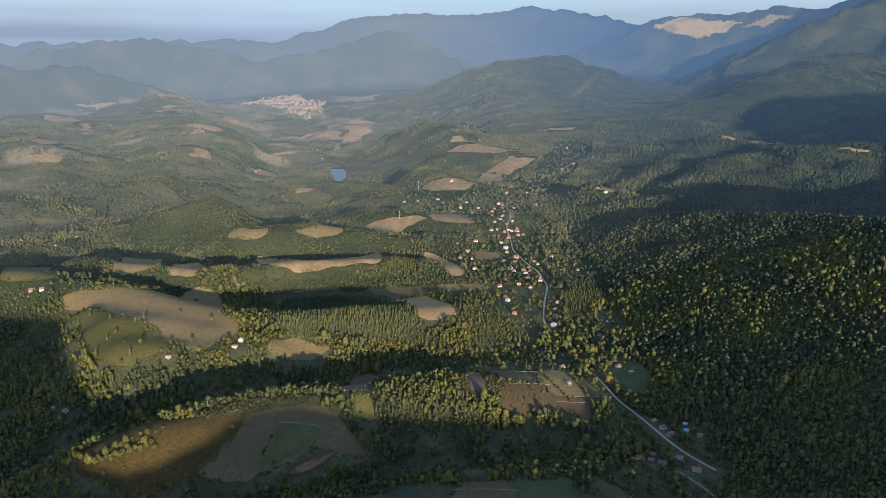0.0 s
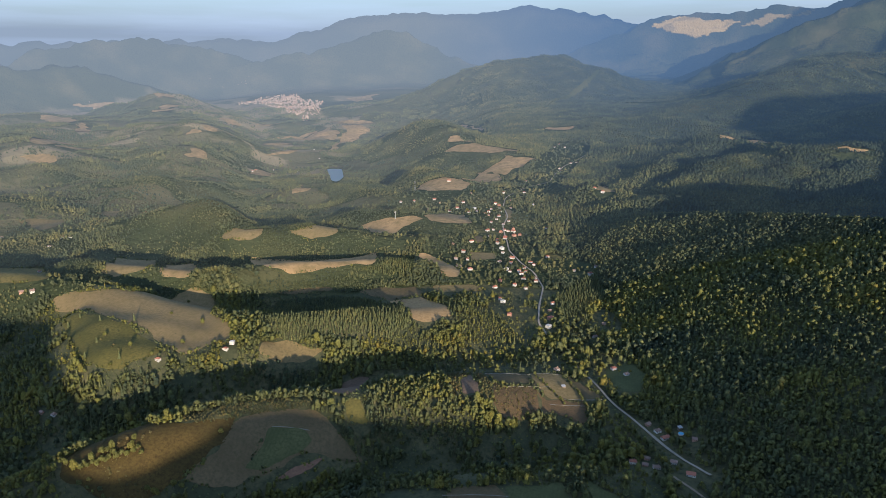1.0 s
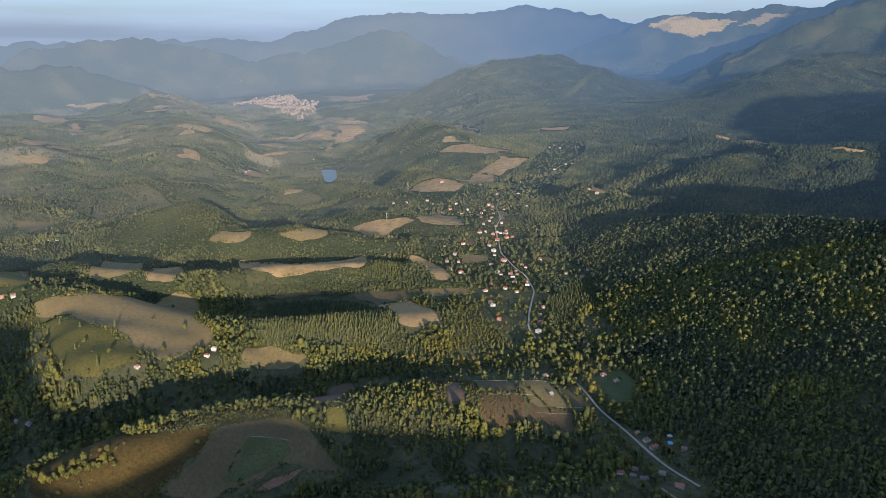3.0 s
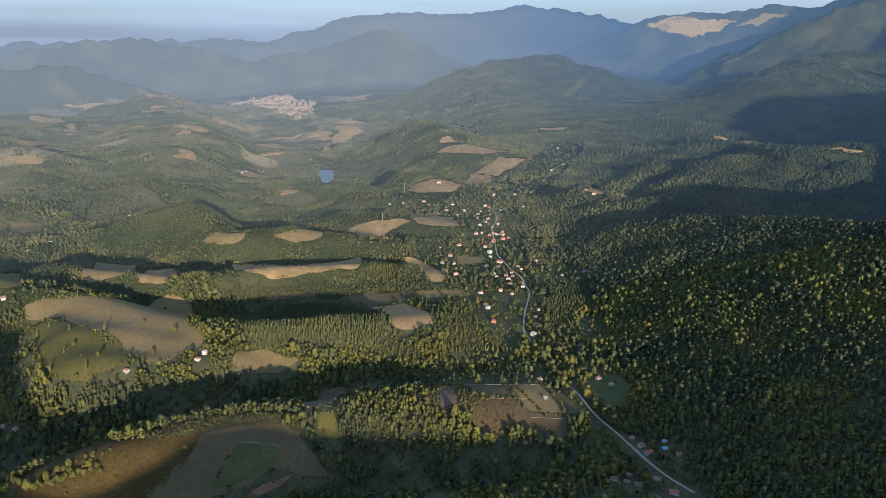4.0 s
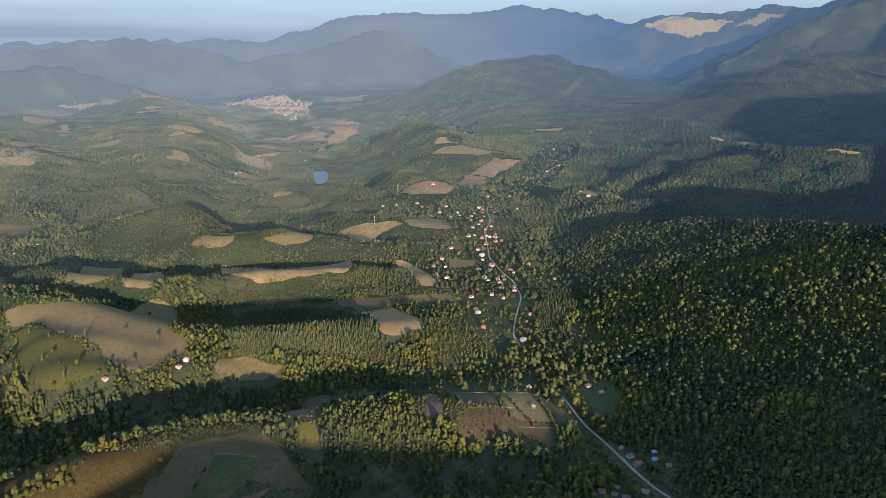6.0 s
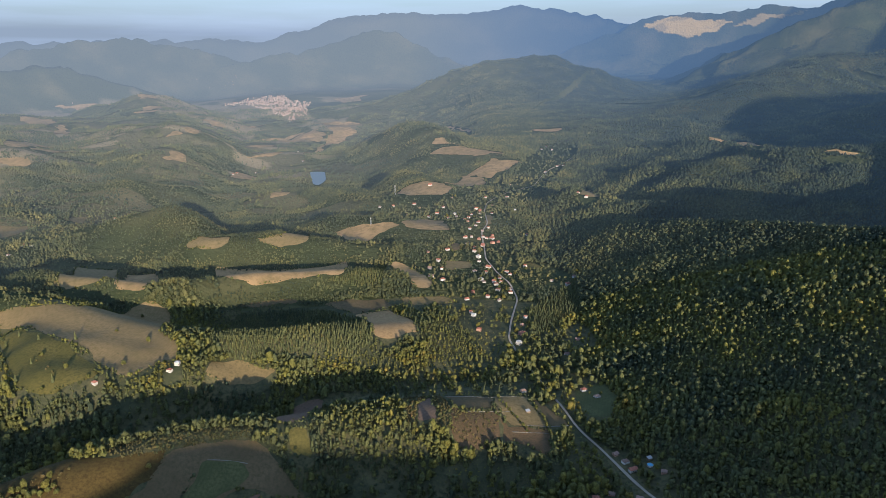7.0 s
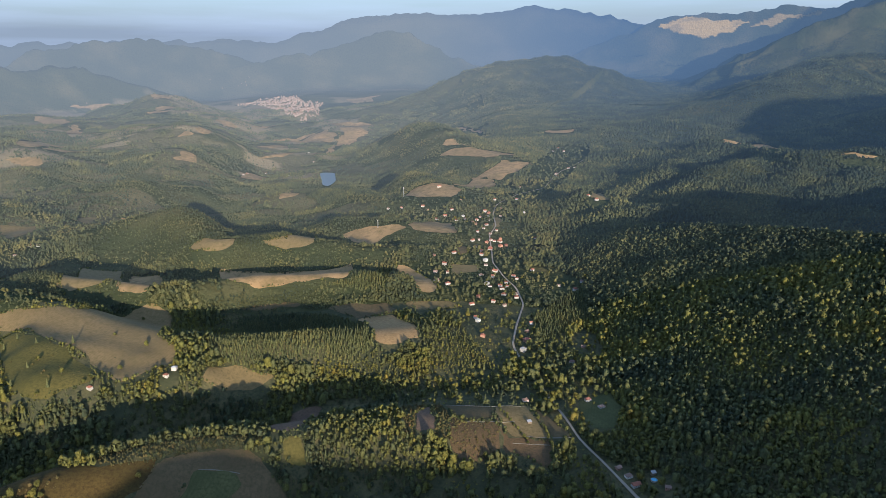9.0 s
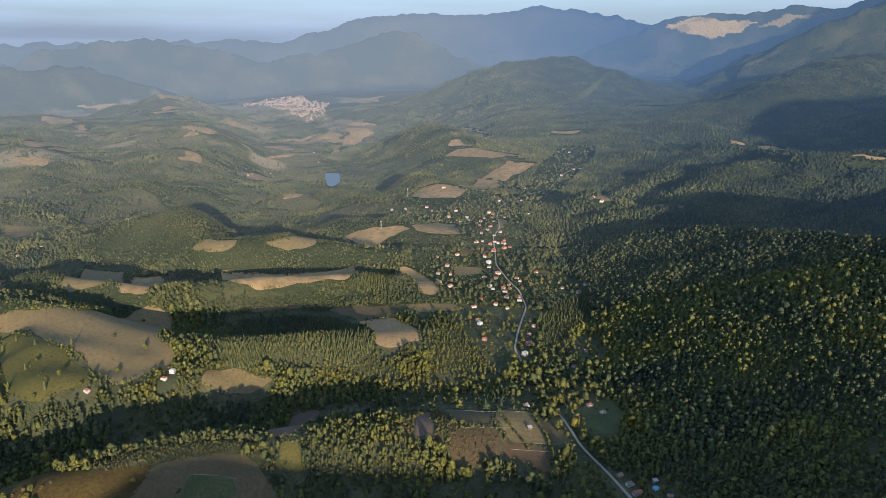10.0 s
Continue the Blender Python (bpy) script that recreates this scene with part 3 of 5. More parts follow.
FIELDS.append(("garden_plot", "meadow", "small grass plot beside the village road", [(199, 1234), (228, 1229), (226, 1199), (200, 1197)]))
FIELDS.append(("garden_plot", "stubble", "narrow pale garden along the village road", [(156, 1602), (172, 1586), (164, 1490), (152, 1485)]))
FIELDS.append(("garden_plot", "fallow", "brown vegetable garden among village trees", [(70, 1338), (90, 1355), (91, 1301), (73, 1287)]))
FIELDS.append(("meadow", "meadow", "light green grass on a wooded slope", [(-802, 1188), (-707, 1182), (-557, 941), (-588, 933), (-647, 948)]))
FIELDS.append(("straw_field", "straw", "pale grassy crest of a wooded ridge", [(938, 2313), (1096, 2505), (1111, 2425), (1128, 2353), (1155, 2313), (964, 2005), (974, 2129), (984, 2285), (916, 2305)]))
FIELDS.append(("straw_field", "straw", "tan grassy strip along a wooded ridge", [(1023, 1820), (1059, 1802), (1092, 1783), (1132, 1764), (1106, 1755), (1074, 1774), (1042, 1796)]))
FIELDS.append(("straw_field", "straw", "tan field on a western upland", [(-1485, 2483), (-1538, 2607), (-1584, 2852), (-1483, 2812), (-1457, 2722), (-1417, 2504), (-1449, 2455)]))
FIELDS.append(("straw_field", "straw", "narrow tan field on a western upland", [(-1409, 2489), (-1379, 2579), (-1293, 2654), (-1289, 2604), (-1361, 2507)]))
FIELDS.append(("straw_field", "straw", "tan field at the rim of a wooded upland", [(-1445, 2347), (-1367, 2343), (-1287, 2318), (-1296, 2282), (-1417, 2298)]))
FIELDS.append(("straw_field", "straw", "long tan field on far rolling hills", [(-2266, 3874), (-2259, 3971), (-2145, 3937), (-1947, 3740), (-1885, 3595), (-2042, 3695), (-2127, 3688)]))
FIELDS.append(("straw_field", "straw", "pale strip field on far rolling hills", [(-2066, 3533), (-2046, 3650), (-1866, 3558), (-1847, 3443), (-1927, 3391)]))
FIELDS.append(("straw_field", "straw", "small tan field on far rolling hills", [(-1670, 3142), (-1783, 3426), (-1709, 3389), (-1588, 3104), (-1612, 3057)]))
FIELDS.append(("straw_field", "straw", "bare tan summit of a far hill", [(-1878, 4503), (-1887, 4664), (-1854, 4702), (-1794, 4639), (-1797, 4460)]))
FIELDS.append(("straw_field", "straw", "tan field below a far summit", [(-1697, 4148), (-1732, 4271), (-1713, 4337), (-1647, 4342), (-1602, 4194), (-1610, 4114)]))
FIELDS.append(("straw_field", "straw", "orange brown field on a far slope", [(-1267, 3896), (-1254, 4003), (-1161, 3924), (-1130, 3872), (-1178, 3826)]))
FIELDS.append(("straw_field", "straw", "bright orange brown field on a rise", [(-1035, 2985), (-1166, 3437), (-940, 2945), (-946, 2906), (-980, 2903)]))
FIELDS.append(("straw_field", "straw", "small brown field on a wooded rise", [(-1119, 2726), (-1092, 2771), (-1043, 2631), (-1043, 2560)]))
FIELDS.append(("straw_field", "straw", "dry meadow on a wooded rise", [(-899, 2409), (-888, 2486), (-847, 2465), (-838, 2369), (-868, 2350)]))
FIELDS.append(("straw_field", "straw", "pale valley field by a far hamlet", [(-3142, 5828), (-3013, 6040), (-2892, 6199), (-2107, 4665), (-2972, 5951), (-3058, 5840)]))
FIELDS.append(("straw_field", "straw", "wide pale field on the valley plain", [(-802, 3683), (-714, 3968), (-678, 4041), (-624, 3914), (-567, 3853), (-557, 3648), (-662, 3607), (-736, 3608)]))
FIELDS.append(("straw_field", "straw", "broad tan field beside a pale track", [(-580, 4046), (-463, 4026), (-404, 3933), (-442, 3725), (-486, 3505), (-520, 3282), (-529, 3034), (-546, 3059), (-537, 3470), (-539, 3667), (-551, 3850)]))
FIELDS.append(("straw_field", "straw", "strip field on the valley plain", [(-1008, 3646), (-847, 3917), (-728, 4044), (-724, 3937), (-840, 3812), (-971, 3668)]))
FIELDS.append(("straw_field", "straw", "narrow strip field on the valley plain", [(-878, 3322), (-736, 3410), (-715, 3292), (-840, 3281)]))
FIELDS.append(("straw_field", "straw", "pale strip field in the lake valley", [(-752, 2860), (-629, 3041), (-622, 2952), (-733, 2875)]))
FIELDS.append(("straw_field", "straw", "pale field near the far town", [(-721, 4297), (-587, 4331), (-456, 4259), (-393, 4142), (-490, 4119), (-596, 4159)]))
FIELDS.append(("straw_field", "straw", "pale patch at the foot of a far peak", [(-856, 6238), (-654, 6227), (-601, 6307), (-581, 5648), (-750, 5822)]))
FIELDS.append(("straw_field", "straw", "pale clearing around three houses", [(-727, 2574), (-686, 2610), (-613, 2573), (-610, 2477), (-663, 2450), (-695, 2460)]))
FIELDS.append(("straw_field", "straw", "dry clearing above the lake valley", [(-433, 2001), (-460, 2249), (-373, 2005), (-392, 1977), (-423, 1970)]))
FIELDS.append(("field", "dryfield", "tan field among western woods", [(-927, 1502), (-899, 1517), (-843, 1504), (-806, 1421), (-842, 1410), (-893, 1446)]))
FIELDS.append(("field", "dryfield", "small dry field among western woods", [(-815, 1618), (-792, 1648), (-751, 1581), (-766, 1548)]))
FIELDS.append(("straw_field", "straw", "brown slope field on the far plain", [(-1078, 3961), (-1063, 4416), (-1003, 4309), (-1046, 3958)]))
FIELDS.append(("straw_field", "straw", "dry slope field above the plain", [(-1081, 2894), (-1047, 2917), (-1018, 2885), (-1042, 2838)]))
FIELDS.append(("straw_field", "straw", "brown clearing on an upland crest", [(-1714, 4084), (-1596, 4120), (-1576, 4024), (-1671, 4019)]))
FIELDS.append(("straw_field", "straw", "thin pale field at the foot of the hill", [(441, 3002), (495, 3034), (574, 2985), (564, 2942), (449, 2965)]))
FIELDS.append(("meadow", "meadow", "thin meadow in the side valley", [(515, 1681), (540, 1653), (553, 1532), (544, 1511), (516, 1660)]))
FIELDS.append(("straw_field", "straw", "pale curved field edge below the wooded hill", [(94, 3739), (117, 3706), (205, 3253), (193, 3220), (140, 3476)]))
LAKE = [(-430, 2577), (-402, 2584), (-373, 2576), (-341, 2394), (-343, 2331), (-349, 2286), (-370, 2309), (-400, 2439)]
CONIFERS = [
    [(-244, 983), (-197, 1009), (-128, 1014), (-71, 965), (-32, 835), (-52, 798), (-115, 789), (-167, 770), (-195, 776), (-221, 800)],
    [(-135, 1089), (-99, 1108), (-67, 1227), (-41, 1216), (-41, 1078), (-88, 1081)],
    [(178, 988), (268, 1125), (255, 987), (177, 890)],
]
SCRUB = [
    [(-234, 561), (-205, 585), (-157, 606), (-108, 611), (-107, 602), (-141, 585), (-179, 565), (-213, 547)],
    [(10, 707), (52, 711), (60, 662), (57, 629), (45, 630), (18, 632)],
]
OPEN_WOODS = []  # share of trees left standing, outline
OPEN_WOODS.append((0.40, [(-597, 1345), (-521, 1357), (-420, 1364), (-412, 1594), (-364, 1202), (-482, 1237), (-571, 1298)]))
OPEN_WOODS.append((0.14, [(-63, 1519), (-21, 1784), (71, 1840), (230, 1881), (191, 1350), (184, 1054), (153, 837), (114, 819), (90, 882), (57, 987), (15, 1061), (-15, 1244), (-29, 1406)]))
OPEN_WOODS.append((0.15, [(206, 1736), (282, 2104), (440, 2660), (576, 2683), (548, 2496), (383, 2030), (260, 1710)]))
OPEN_WOODS.append((0.40, [(178, 647), (213, 617), (252, 586), (243, 511), (206, 475), (159, 487), (168, 553), (163, 595)]))
OPEN_WOODS.append((0.90, [(-574, 820), (-482, 741), (-391, 646), (-367, 608), (-391, 578), (-418, 570)]))
OPEN_WOODS.append((0.30, [(46, 597), (92, 604), (141, 598), (165, 607), (165, 582), (132, 550), (114, 493), (78, 497), (55, 554), (38, 577)]))
OPEN_WOODS.append((0.35, [(-3, 755), (48, 811), (128, 820), (178, 746), (176, 654), (148, 694), (139, 712), (48, 696), (10, 668)]))
OPEN_WOODS.append((0.45, [(190, 1150), (235, 1056), (246, 852), (216, 711), (179, 665), (157, 818), (142, 891)]))
OPEN_WOODS.append((0.12, [(206, 1190), (239, 1230), (267, 1163), (271, 1063), (235, 1056), (199, 1060)]))
OPEN_WOODS.append((0.12, [(220, 924), (247, 933), (252, 869), (237, 845), (215, 867)]))
OPEN_WOODS.append((0.45, [(-1345, 2062), (-926, 2085), (-710, 2824), (-475, 2149), (-640, 1983), (-765, 1701), (-628, 1358), (-903, 1546), (-1113, 1669)]))
ROAD = [(236, 518), (231, 527), (223, 540), (215, 569), (207, 594), (197, 619), (181, 659), (173, 707), (160, 772), (145, 842), (138, 879), (149, 950), (168, 1042), (164, 1109), (148, 1178), (134, 1261), (136, 1351), (137, 1436), (154, 1503), (155, 1630), (166, 1701), (228, 1860), (316, 1948), (351, 2063), (396, 2174), (506, 2388)]
LANE = [(223, 471), (217, 490), (206, 502), (202, 513)]
FAR_TRACK = [(-529, 2971), (-539, 3078), (-531, 3221), (-527, 3405), (-532, 3598), (-542, 3744), (-566, 3888)]
HOMES_NEAR = [(218, 516, 5), (211, 538, 0), (193, 529, 1), (185, 535, 2), (191, 549, 2), (176, 541, 3), (209, 609, 2), (215, 597, 1), (218, 584, 5), (242, 574, 2)]
HOMES_SHEDS = [(237, 599), (137, 675)]
HOMES_HILL = [(-236, 742, 4), (-240, 729, 3), (-303, 695, 3), (-401, 636, 2), (-386, 631, 1), (-375, 564, 2), (139, 730, 1)]
HOMES_COTTAGES = [(206, 736, 3), (217, 720, 1), (206, 835, 1), (228, 882, 2)]
HOMES_LOWER = [(157, 894), (150, 865), (101, 902), (169, 1166), (149, 1138), (140, 1105), (138, 1118), (149, 1119), (141, 1078), (161, 1086), (160, 1069), (117, 1127), (122, 1117), (101, 1064), (90, 1032), (123, 1047), (139, 1033), (94, 976), (97, 962), (272, 1133), (257, 1108), (235, 1134), (161, 928), (170, 959), (129, 1174)]
HOMES_MIDDLE = [(177, 1677), (81, 1750), (89, 1591), (85, 1614), (70, 1578), (106, 1541), (111, 1514), (115, 1563), (124, 1604), (137, 1646), (145, 1634), (144, 1613), (142, 1560), (134, 1507), (127, 1481), (113, 1447), (171, 1610), (227, 1632), (101, 1387), (114, 1399), (104, 1346), (116, 1319), (129, 1388), (138, 1404), (145, 1399), (156, 1400), (158, 1418), (134, 1338), (155, 1369), (167, 1376), (231, 1431), (139, 1445), (153, 1470), (64, 1293), (224, 1788), (166, 1759), (116, 1319), (115, 1296), (122, 1299), (121, 1266), (121, 1243), (110, 1182), (135, 1206), (133, 1335), (165, 1182), (200, 1211)]
HOMES_UPPER = [(44, 1627), (26, 1601), (59, 1675), (-13, 1735), (1, 1700), (-26, 1646), (248, 1966), (28, 1277), (47, 1240), (53, 1195)]
HOMES_OUTER = [(32, 1199), (35, 1129), (54, 1111), (25, 1874), (373, 2126), (372, 2090), (426, 2227), (449, 2246), (427, 2576), (452, 2622), (415, 2635), (351, 2485), (463, 2559), (-99, 1733), (-66, 1725), (376, 1643), (391, 1618)]
HOMES_WEST = [(-563, 910), (-581, 913), (-703, 1159), (-740, 1338), (-757, 1338), (-755, 1288), (-898, 1369), (-694, 2560), (-696, 2519), (-548, 2589), (-577, 2559), (-513, 2886), (-572, 3082), (-666, 2711), (-717, 1638)]
LONE_TREES = [(-190, 552, 0), (5, 473, 1), (17, 479, 0), (28, 478, 0), (53, 503, 2), (73, 495, 1), (75, 561, 2), (63, 559, 0), (125, 527, 3), (262, 545, 0), (268, 533, 0), (184, 564, 1), (190, 609, 2), (-275, 509, 0), (-267, 513, 2), (-259, 510, 0), (-253, 516, 1), (-244, 514, 0)]
FIELD_TREES = [(-253, 523, 2), (-280, 495, 0), (-288, 491, 1), (-278, 500, 2), (-268, 502, 0), (-302, 507, 0), (-355, 604, 1), (-350, 611, 0), (-336, 605, 2), (-226, 492, 1), (-233, 493, 0), (-215, 501, 2), (-209, 503, 0), (-362, 946, 0), (-330, 807, 0), (-284, 786, 2), (-290, 733, 0), (-310, 945, 3), (-323, 948, 0)]
MEADOW_TREES = [(-351, 606, 0), (-354, 601, 2), (-283, 496, 0), (-277, 498, 0), (-273, 508, 2), (-267, 505, 0), (-265, 509, 0), (-259, 510, 0), (-254, 509, 2), (-250, 513, 0), (-248, 517, 0), (-271, 501, 0), (-296, 494, 2), (-302, 497, 0), (-275, 486, 0), (-366, 579, 2), (-311, 616, 0), (-270, 510, 0), (-261, 506, 0), (-284, 492, 0), (-273, 497, 2)]
SLOPE_TREES = [(-450, 789, 3), (-470, 787, 3), (-477, 783, 3), (-381, 693, 3), (-348, 680, 0), (-342, 690, 3), (-382, 743, 0), (-339, 711, 2), (-385, 728, 3), (-442, 803, 3), (-405, 779, 3), (-365, 782, 3), (-439, 754, 3), (-452, 749, 3), (-428, 718, 3), (-414, 695, 3), (-439, 715, 2)]
PLOT_TREES = [(-392, 680, 2), (-393, 669, 0), (55, 624, 3), (60, 620, 3), (97, 615, 3), (101, 618, 3), (106, 617, 3), (111, 622, 3), (92, 619, 0), (46, 612, 2), (84, 817, 3), (94, 822, 3), (99, 815, 3), (-21, 794, 3), (-11, 791, 3), (11, 797, 2), (18, 791, 3)]
HEDGES = [
    [(7, 479), (30, 481), (60, 484)],
    [(127, 536), (115, 490), (117, 474), (123, 466)],
    [(127, 505), (136, 487), (145, 475), (155, 469)],
    [(110, 698), (122, 666), (133, 642)],
    [(145, 692), (154, 647), (160, 627)],
]
WALL_LINES = [
    [(-149, 571), (-135, 574), (-116, 575)],
    [(55, 708), (99, 703), (139, 712)],
    [(73, 664), (107, 671), (123, 675)],
    [(131, 652), (158, 652), (176, 657)],
    [(118, 642), (138, 641), (153, 641)],
    [(7, 464), (29, 466), (58, 466)],
]
UPPER_VILLAGE = [(-2947, 8734), (-2649, 8916), (-2428, 8881), (-2316, 8705), (-2546, 8529), (-2851, 8527)]
WEST_HAMLET = [(-3154, 5899), (-3185, 6108), (-2995, 6104), (-2036, 4100), (-2863, 5549)]


# ---- meshes ----
def raw(name, verts, faces, material, smooth_shade=False, **attributes):
    """One mesh object from arrays of places and of triangles or quads."""
    me = bpy.data.meshes.new(name)
    verts, faces = np.asarray(verts, np.float32), np.asarray(faces, np.int32)
    n = faces.shape[1]
    me.vertices.add(len(verts))
    me.vertices.foreach_set("co", verts.ravel())
    me.loops.add(faces.size)
    me.loops.foreach_set("vertex_index", faces.ravel())
    me.polygons.add(len(faces))
    me.polygons.foreach_set("loop_start", np.arange(0, faces.size, n, dtype=np.int32))
    for key, values in attributes.items():
        me.attributes.new(key, "FLOAT", "POINT").data.foreach_set("value", np.asarray(values, np.float32))
    me.polygons.foreach_set("use_smooth", np.full(len(faces), smooth_shade))
    me.update(calc_edges=True)
    me.materials.append(material)
    return new(name, me)


def part(name, bm, material, parent, label=""):
    me = bpy.data.meshes.new(name)
    bm.to_mesh(me)
    bm.free()
    me.materials.append(material)
    ob = new(name, me)
    ob.parent = parent
    return tagged(ob, label)


def sheet(name, bearings, rings, material, **extra):
    """A sheet of land over bearings (radians) and drawn-in distances."""
    b, r = np.meshgrid(bearings, rings)
    t = spread(r)
    x, y = HUB[0] + t * np.sin(b), HUB[1] + t * np.cos(b)
    z = land(x, y)
    v = np.stack([a.ravel() for a in squeeze(x, y, z)], 1)
    nr, nb = b.shape
    i = (np.arange(nr - 1)[:, None] * nb + np.arange(nb - 1)).ravel()
    f = np.stack([i, i + 1, i + nb + 1, i + nb], 1)[:, ::-1]
    values = {key: fn(x, y, z).ravel() for key, fn in extra.items()}
    return raw(name, v, f, material, True, **values)


def bearings(step, half=44):
    fine = np.concatenate([np.arange(-half, 13, step), np.arange(13, 29, step / (2 if step > 0.2 else 1)), np.arange(29, half + 1e-6, step)])
    rest = np.linspace(half, 360 - half, 70)[1:]
    return np.radians(np.concatenate([fine, rest]))


# ---- ground ----
def inside(x, y, poly):
    """Which places lie within an outline."""
    hit = np.zeros(np.shape(x), bool)
    px, py = np.asarray(poly, float).T
    for k in range(len(px)):
        ax, ay, bx, by = px[k - 1], py[k - 1], px[k], py[k]
        if ay != by:
            hit ^= ((ay > y) != (by > y)) & (x < (bx - ax) * (y - ay) / (by - ay) + ax)
    return hit


RINGS = np.concatenate([[0.01, 60, 150, 250, 340], np.arange(410, BRINK + 5, 4.0)])
ground = tagged(sheet("ground", bearings(0.19), RINGS, GROUND), "rolling wooded valley floor with dry grass and undergrowth", "ground", kind="structure")


PIT = [(3120, 10700), (3191, 10780), (3577, 10835), (3849, 10626), (4276, 10333), (4113, 10308), (3864, 10255), (3619, 10336), (3519, 10428), (3260, 10615)]
TIP = [(4247, 10221), (4401, 10251), (4583, 10225), (4949, 10091), (5286, 10131), (5097, 10031), (4656, 10082), (4453, 10146)]


def quarry(x, y):
    """Bare rock of a quarry and its tips high on the range, broken by ledges."""
    wx, wy = x + 45 * fbm(x, y, 180, 3, 21), y + 45 * fbm(x, y, 180, 3, 22)
    return inside(wx, wy, PIT) * (0.62 + 0.38 * smooth(-0.4, 0.3, fbm(x, y * 2, 160, 4, 24))) + inside(wx, wy, TIP) * 0.6


def haze_mix(x, y, z=0):
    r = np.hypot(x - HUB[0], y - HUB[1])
    # share of painted haze: grows with distance, cut eastward and over the quarry
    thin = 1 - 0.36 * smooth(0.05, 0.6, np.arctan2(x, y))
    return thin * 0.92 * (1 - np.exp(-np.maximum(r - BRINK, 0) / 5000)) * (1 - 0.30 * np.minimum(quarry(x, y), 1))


TOWN = [(-1765, 5923), (-1694, 6223), (-1685, 6639), (-1477, 6547), (-1420, 6651), (-1231, 6117), (-1026, 6009), (-971, 5441), (-817, 4699), (-806, 4472), (-920, 4497), (-1060, 4889), (-1322, 5481)]


def thicket(x, y):
    """Closed woods and tree lines of the western country, between open grass."""
    lines = 0.9 * smooth(0.10, 0.04, np.abs(fbm(x, y * 1.5, 170, 3, 57)))
    return np.maximum(lines, smooth(-0.06, 0.06, fbm(x, y * 1.3, 210, 3, 52)))


def bare(x, y, z):
    """Open ground of the far country: a quarry high on the range, the town, and pale fields on the low land."""
    rock = 1.2 * quarry(x, y)
    tilled = (0.7 - 0.45 * smooth(5500, 7000, y)) * smooth(1900, 2500, y) * smooth(-3600, -2900, x) * smooth(10500, 6000, np.hypot(x, y)) * smooth(0.20, 0.34, fbm(x * 0.55, y * 1.2, 190 + 0.03 * np.maximum(y - 4000, 0), 4, 23)) * smooth(330, 130, z) * smooth(-300, -500, x)
    grass = 0.22 * (1 - thicket(x, y)) * smooth(1350, 1500, y) * smooth(-50, -250, x) * smooth(5200, 3800, y)
    return np.maximum(np.maximum(np.maximum(rock, tilled), grass), 0.45 * inside(x, y, TOWN))


# the far sheet carries the painted haze as an attribute
backdrop = tagged(sheet("backdrop", bearings(0.21), np.concatenate([np.arange(BRINK - 2, 2200, 7.0), np.arange(2200, 3000, 10.0), np.arange(3000, 4560, 14.0), np.arange(4560, 4640, 4.0), np.arange(4640, 4710, 1.2), np.arange(4710, 4793, 4.0)]), FAR, haze_mix=haze_mix, bare=bare),
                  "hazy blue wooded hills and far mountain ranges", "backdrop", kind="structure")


# ---- fields ----
def rounded(line, closed=True, step=6.0):
    """A smooth run of points through the corners of an outline."""
    p = np.array(line, float)
    n, out = len(p), []
    for k in range(n if closed else n - 1):
        b, c = p[k], p[(k + 1) % n]
        m = max(2, int(np.hypot(*(c - b)) / step))
        for u in np.arange(m) / m:
            out.append(b + (c - b) * u)
    q = np.array(out)
    if closed:
        for _ in range(2):
            q = 0.25 * np.roll(q, 1, 0) + 0.5 * q + 0.25 * np.roll(q, -1, 0)
    else:
        for _ in range(4):
            q[1:-1] = 0.25 * q[:-2] + 0.5 * q[1:-1] + 0.25 * q[2:]
        q = np.vstack([q, p[-1:]])
    return q


def field(name, cover, label, outline):
    far = np.hypot(*np.mean(outline, 0))
    step = max(4.0, far / 190)
    edge = rounded(outline, True, step)
    edge = edge + np.stack([fbm(edge[:, 0], edge[:, 1], far / 50, 2, 31), fbm(edge[:, 0], edge[:, 1], far / 50, 2, 37)], 1) * far / (260 if far < 1700 else 150)
    lo, hi = edge.min(0) + step / 2, edge.max(0)
    gx, gy = np.meshgrid(np.arange(lo[0], hi[0], step), np.arange(lo[1], hi[1], step))
    gx, gy = gx.ravel() + 0.013, gy.ravel() + 0.017
    keep = inside(gx, gy, edge)
    pts = [Vector(p) for p in np.vstack([edge, np.stack([gx[keep], gy[keep]], 1)])]
    ring = [list(range(len(edge)))]
    v, _, f, *_ = geometry.delaunay_2d_cdt(pts, [], ring, 1, 1e-4)
    v = np.array([tuple(p) for p in v])
    z = land(v[:, 0], v[:, 1]) + (0.8 if name in ("grass_field", "bare_soil") else 0.35) + np.maximum(far - 1500, 0) * 0.0009
    beyond = far > BRINK
    ob = raw(name, np.stack(squeeze(v[:, 0], v[:, 1], z), 1), [tuple(t) for t in f], FAR_SOIL.get(cover, FAR_SOIL["stubble"]) if beyond else SOIL[cover], True, **({"haze_mix": haze_mix(v[:, 0], v[:, 1])} if beyond else {}))
    return tagged(ob, label, "field", "fields", "structure")


for name, cover, label, outline in FIELDS:
    field(name, cover, label, outline)


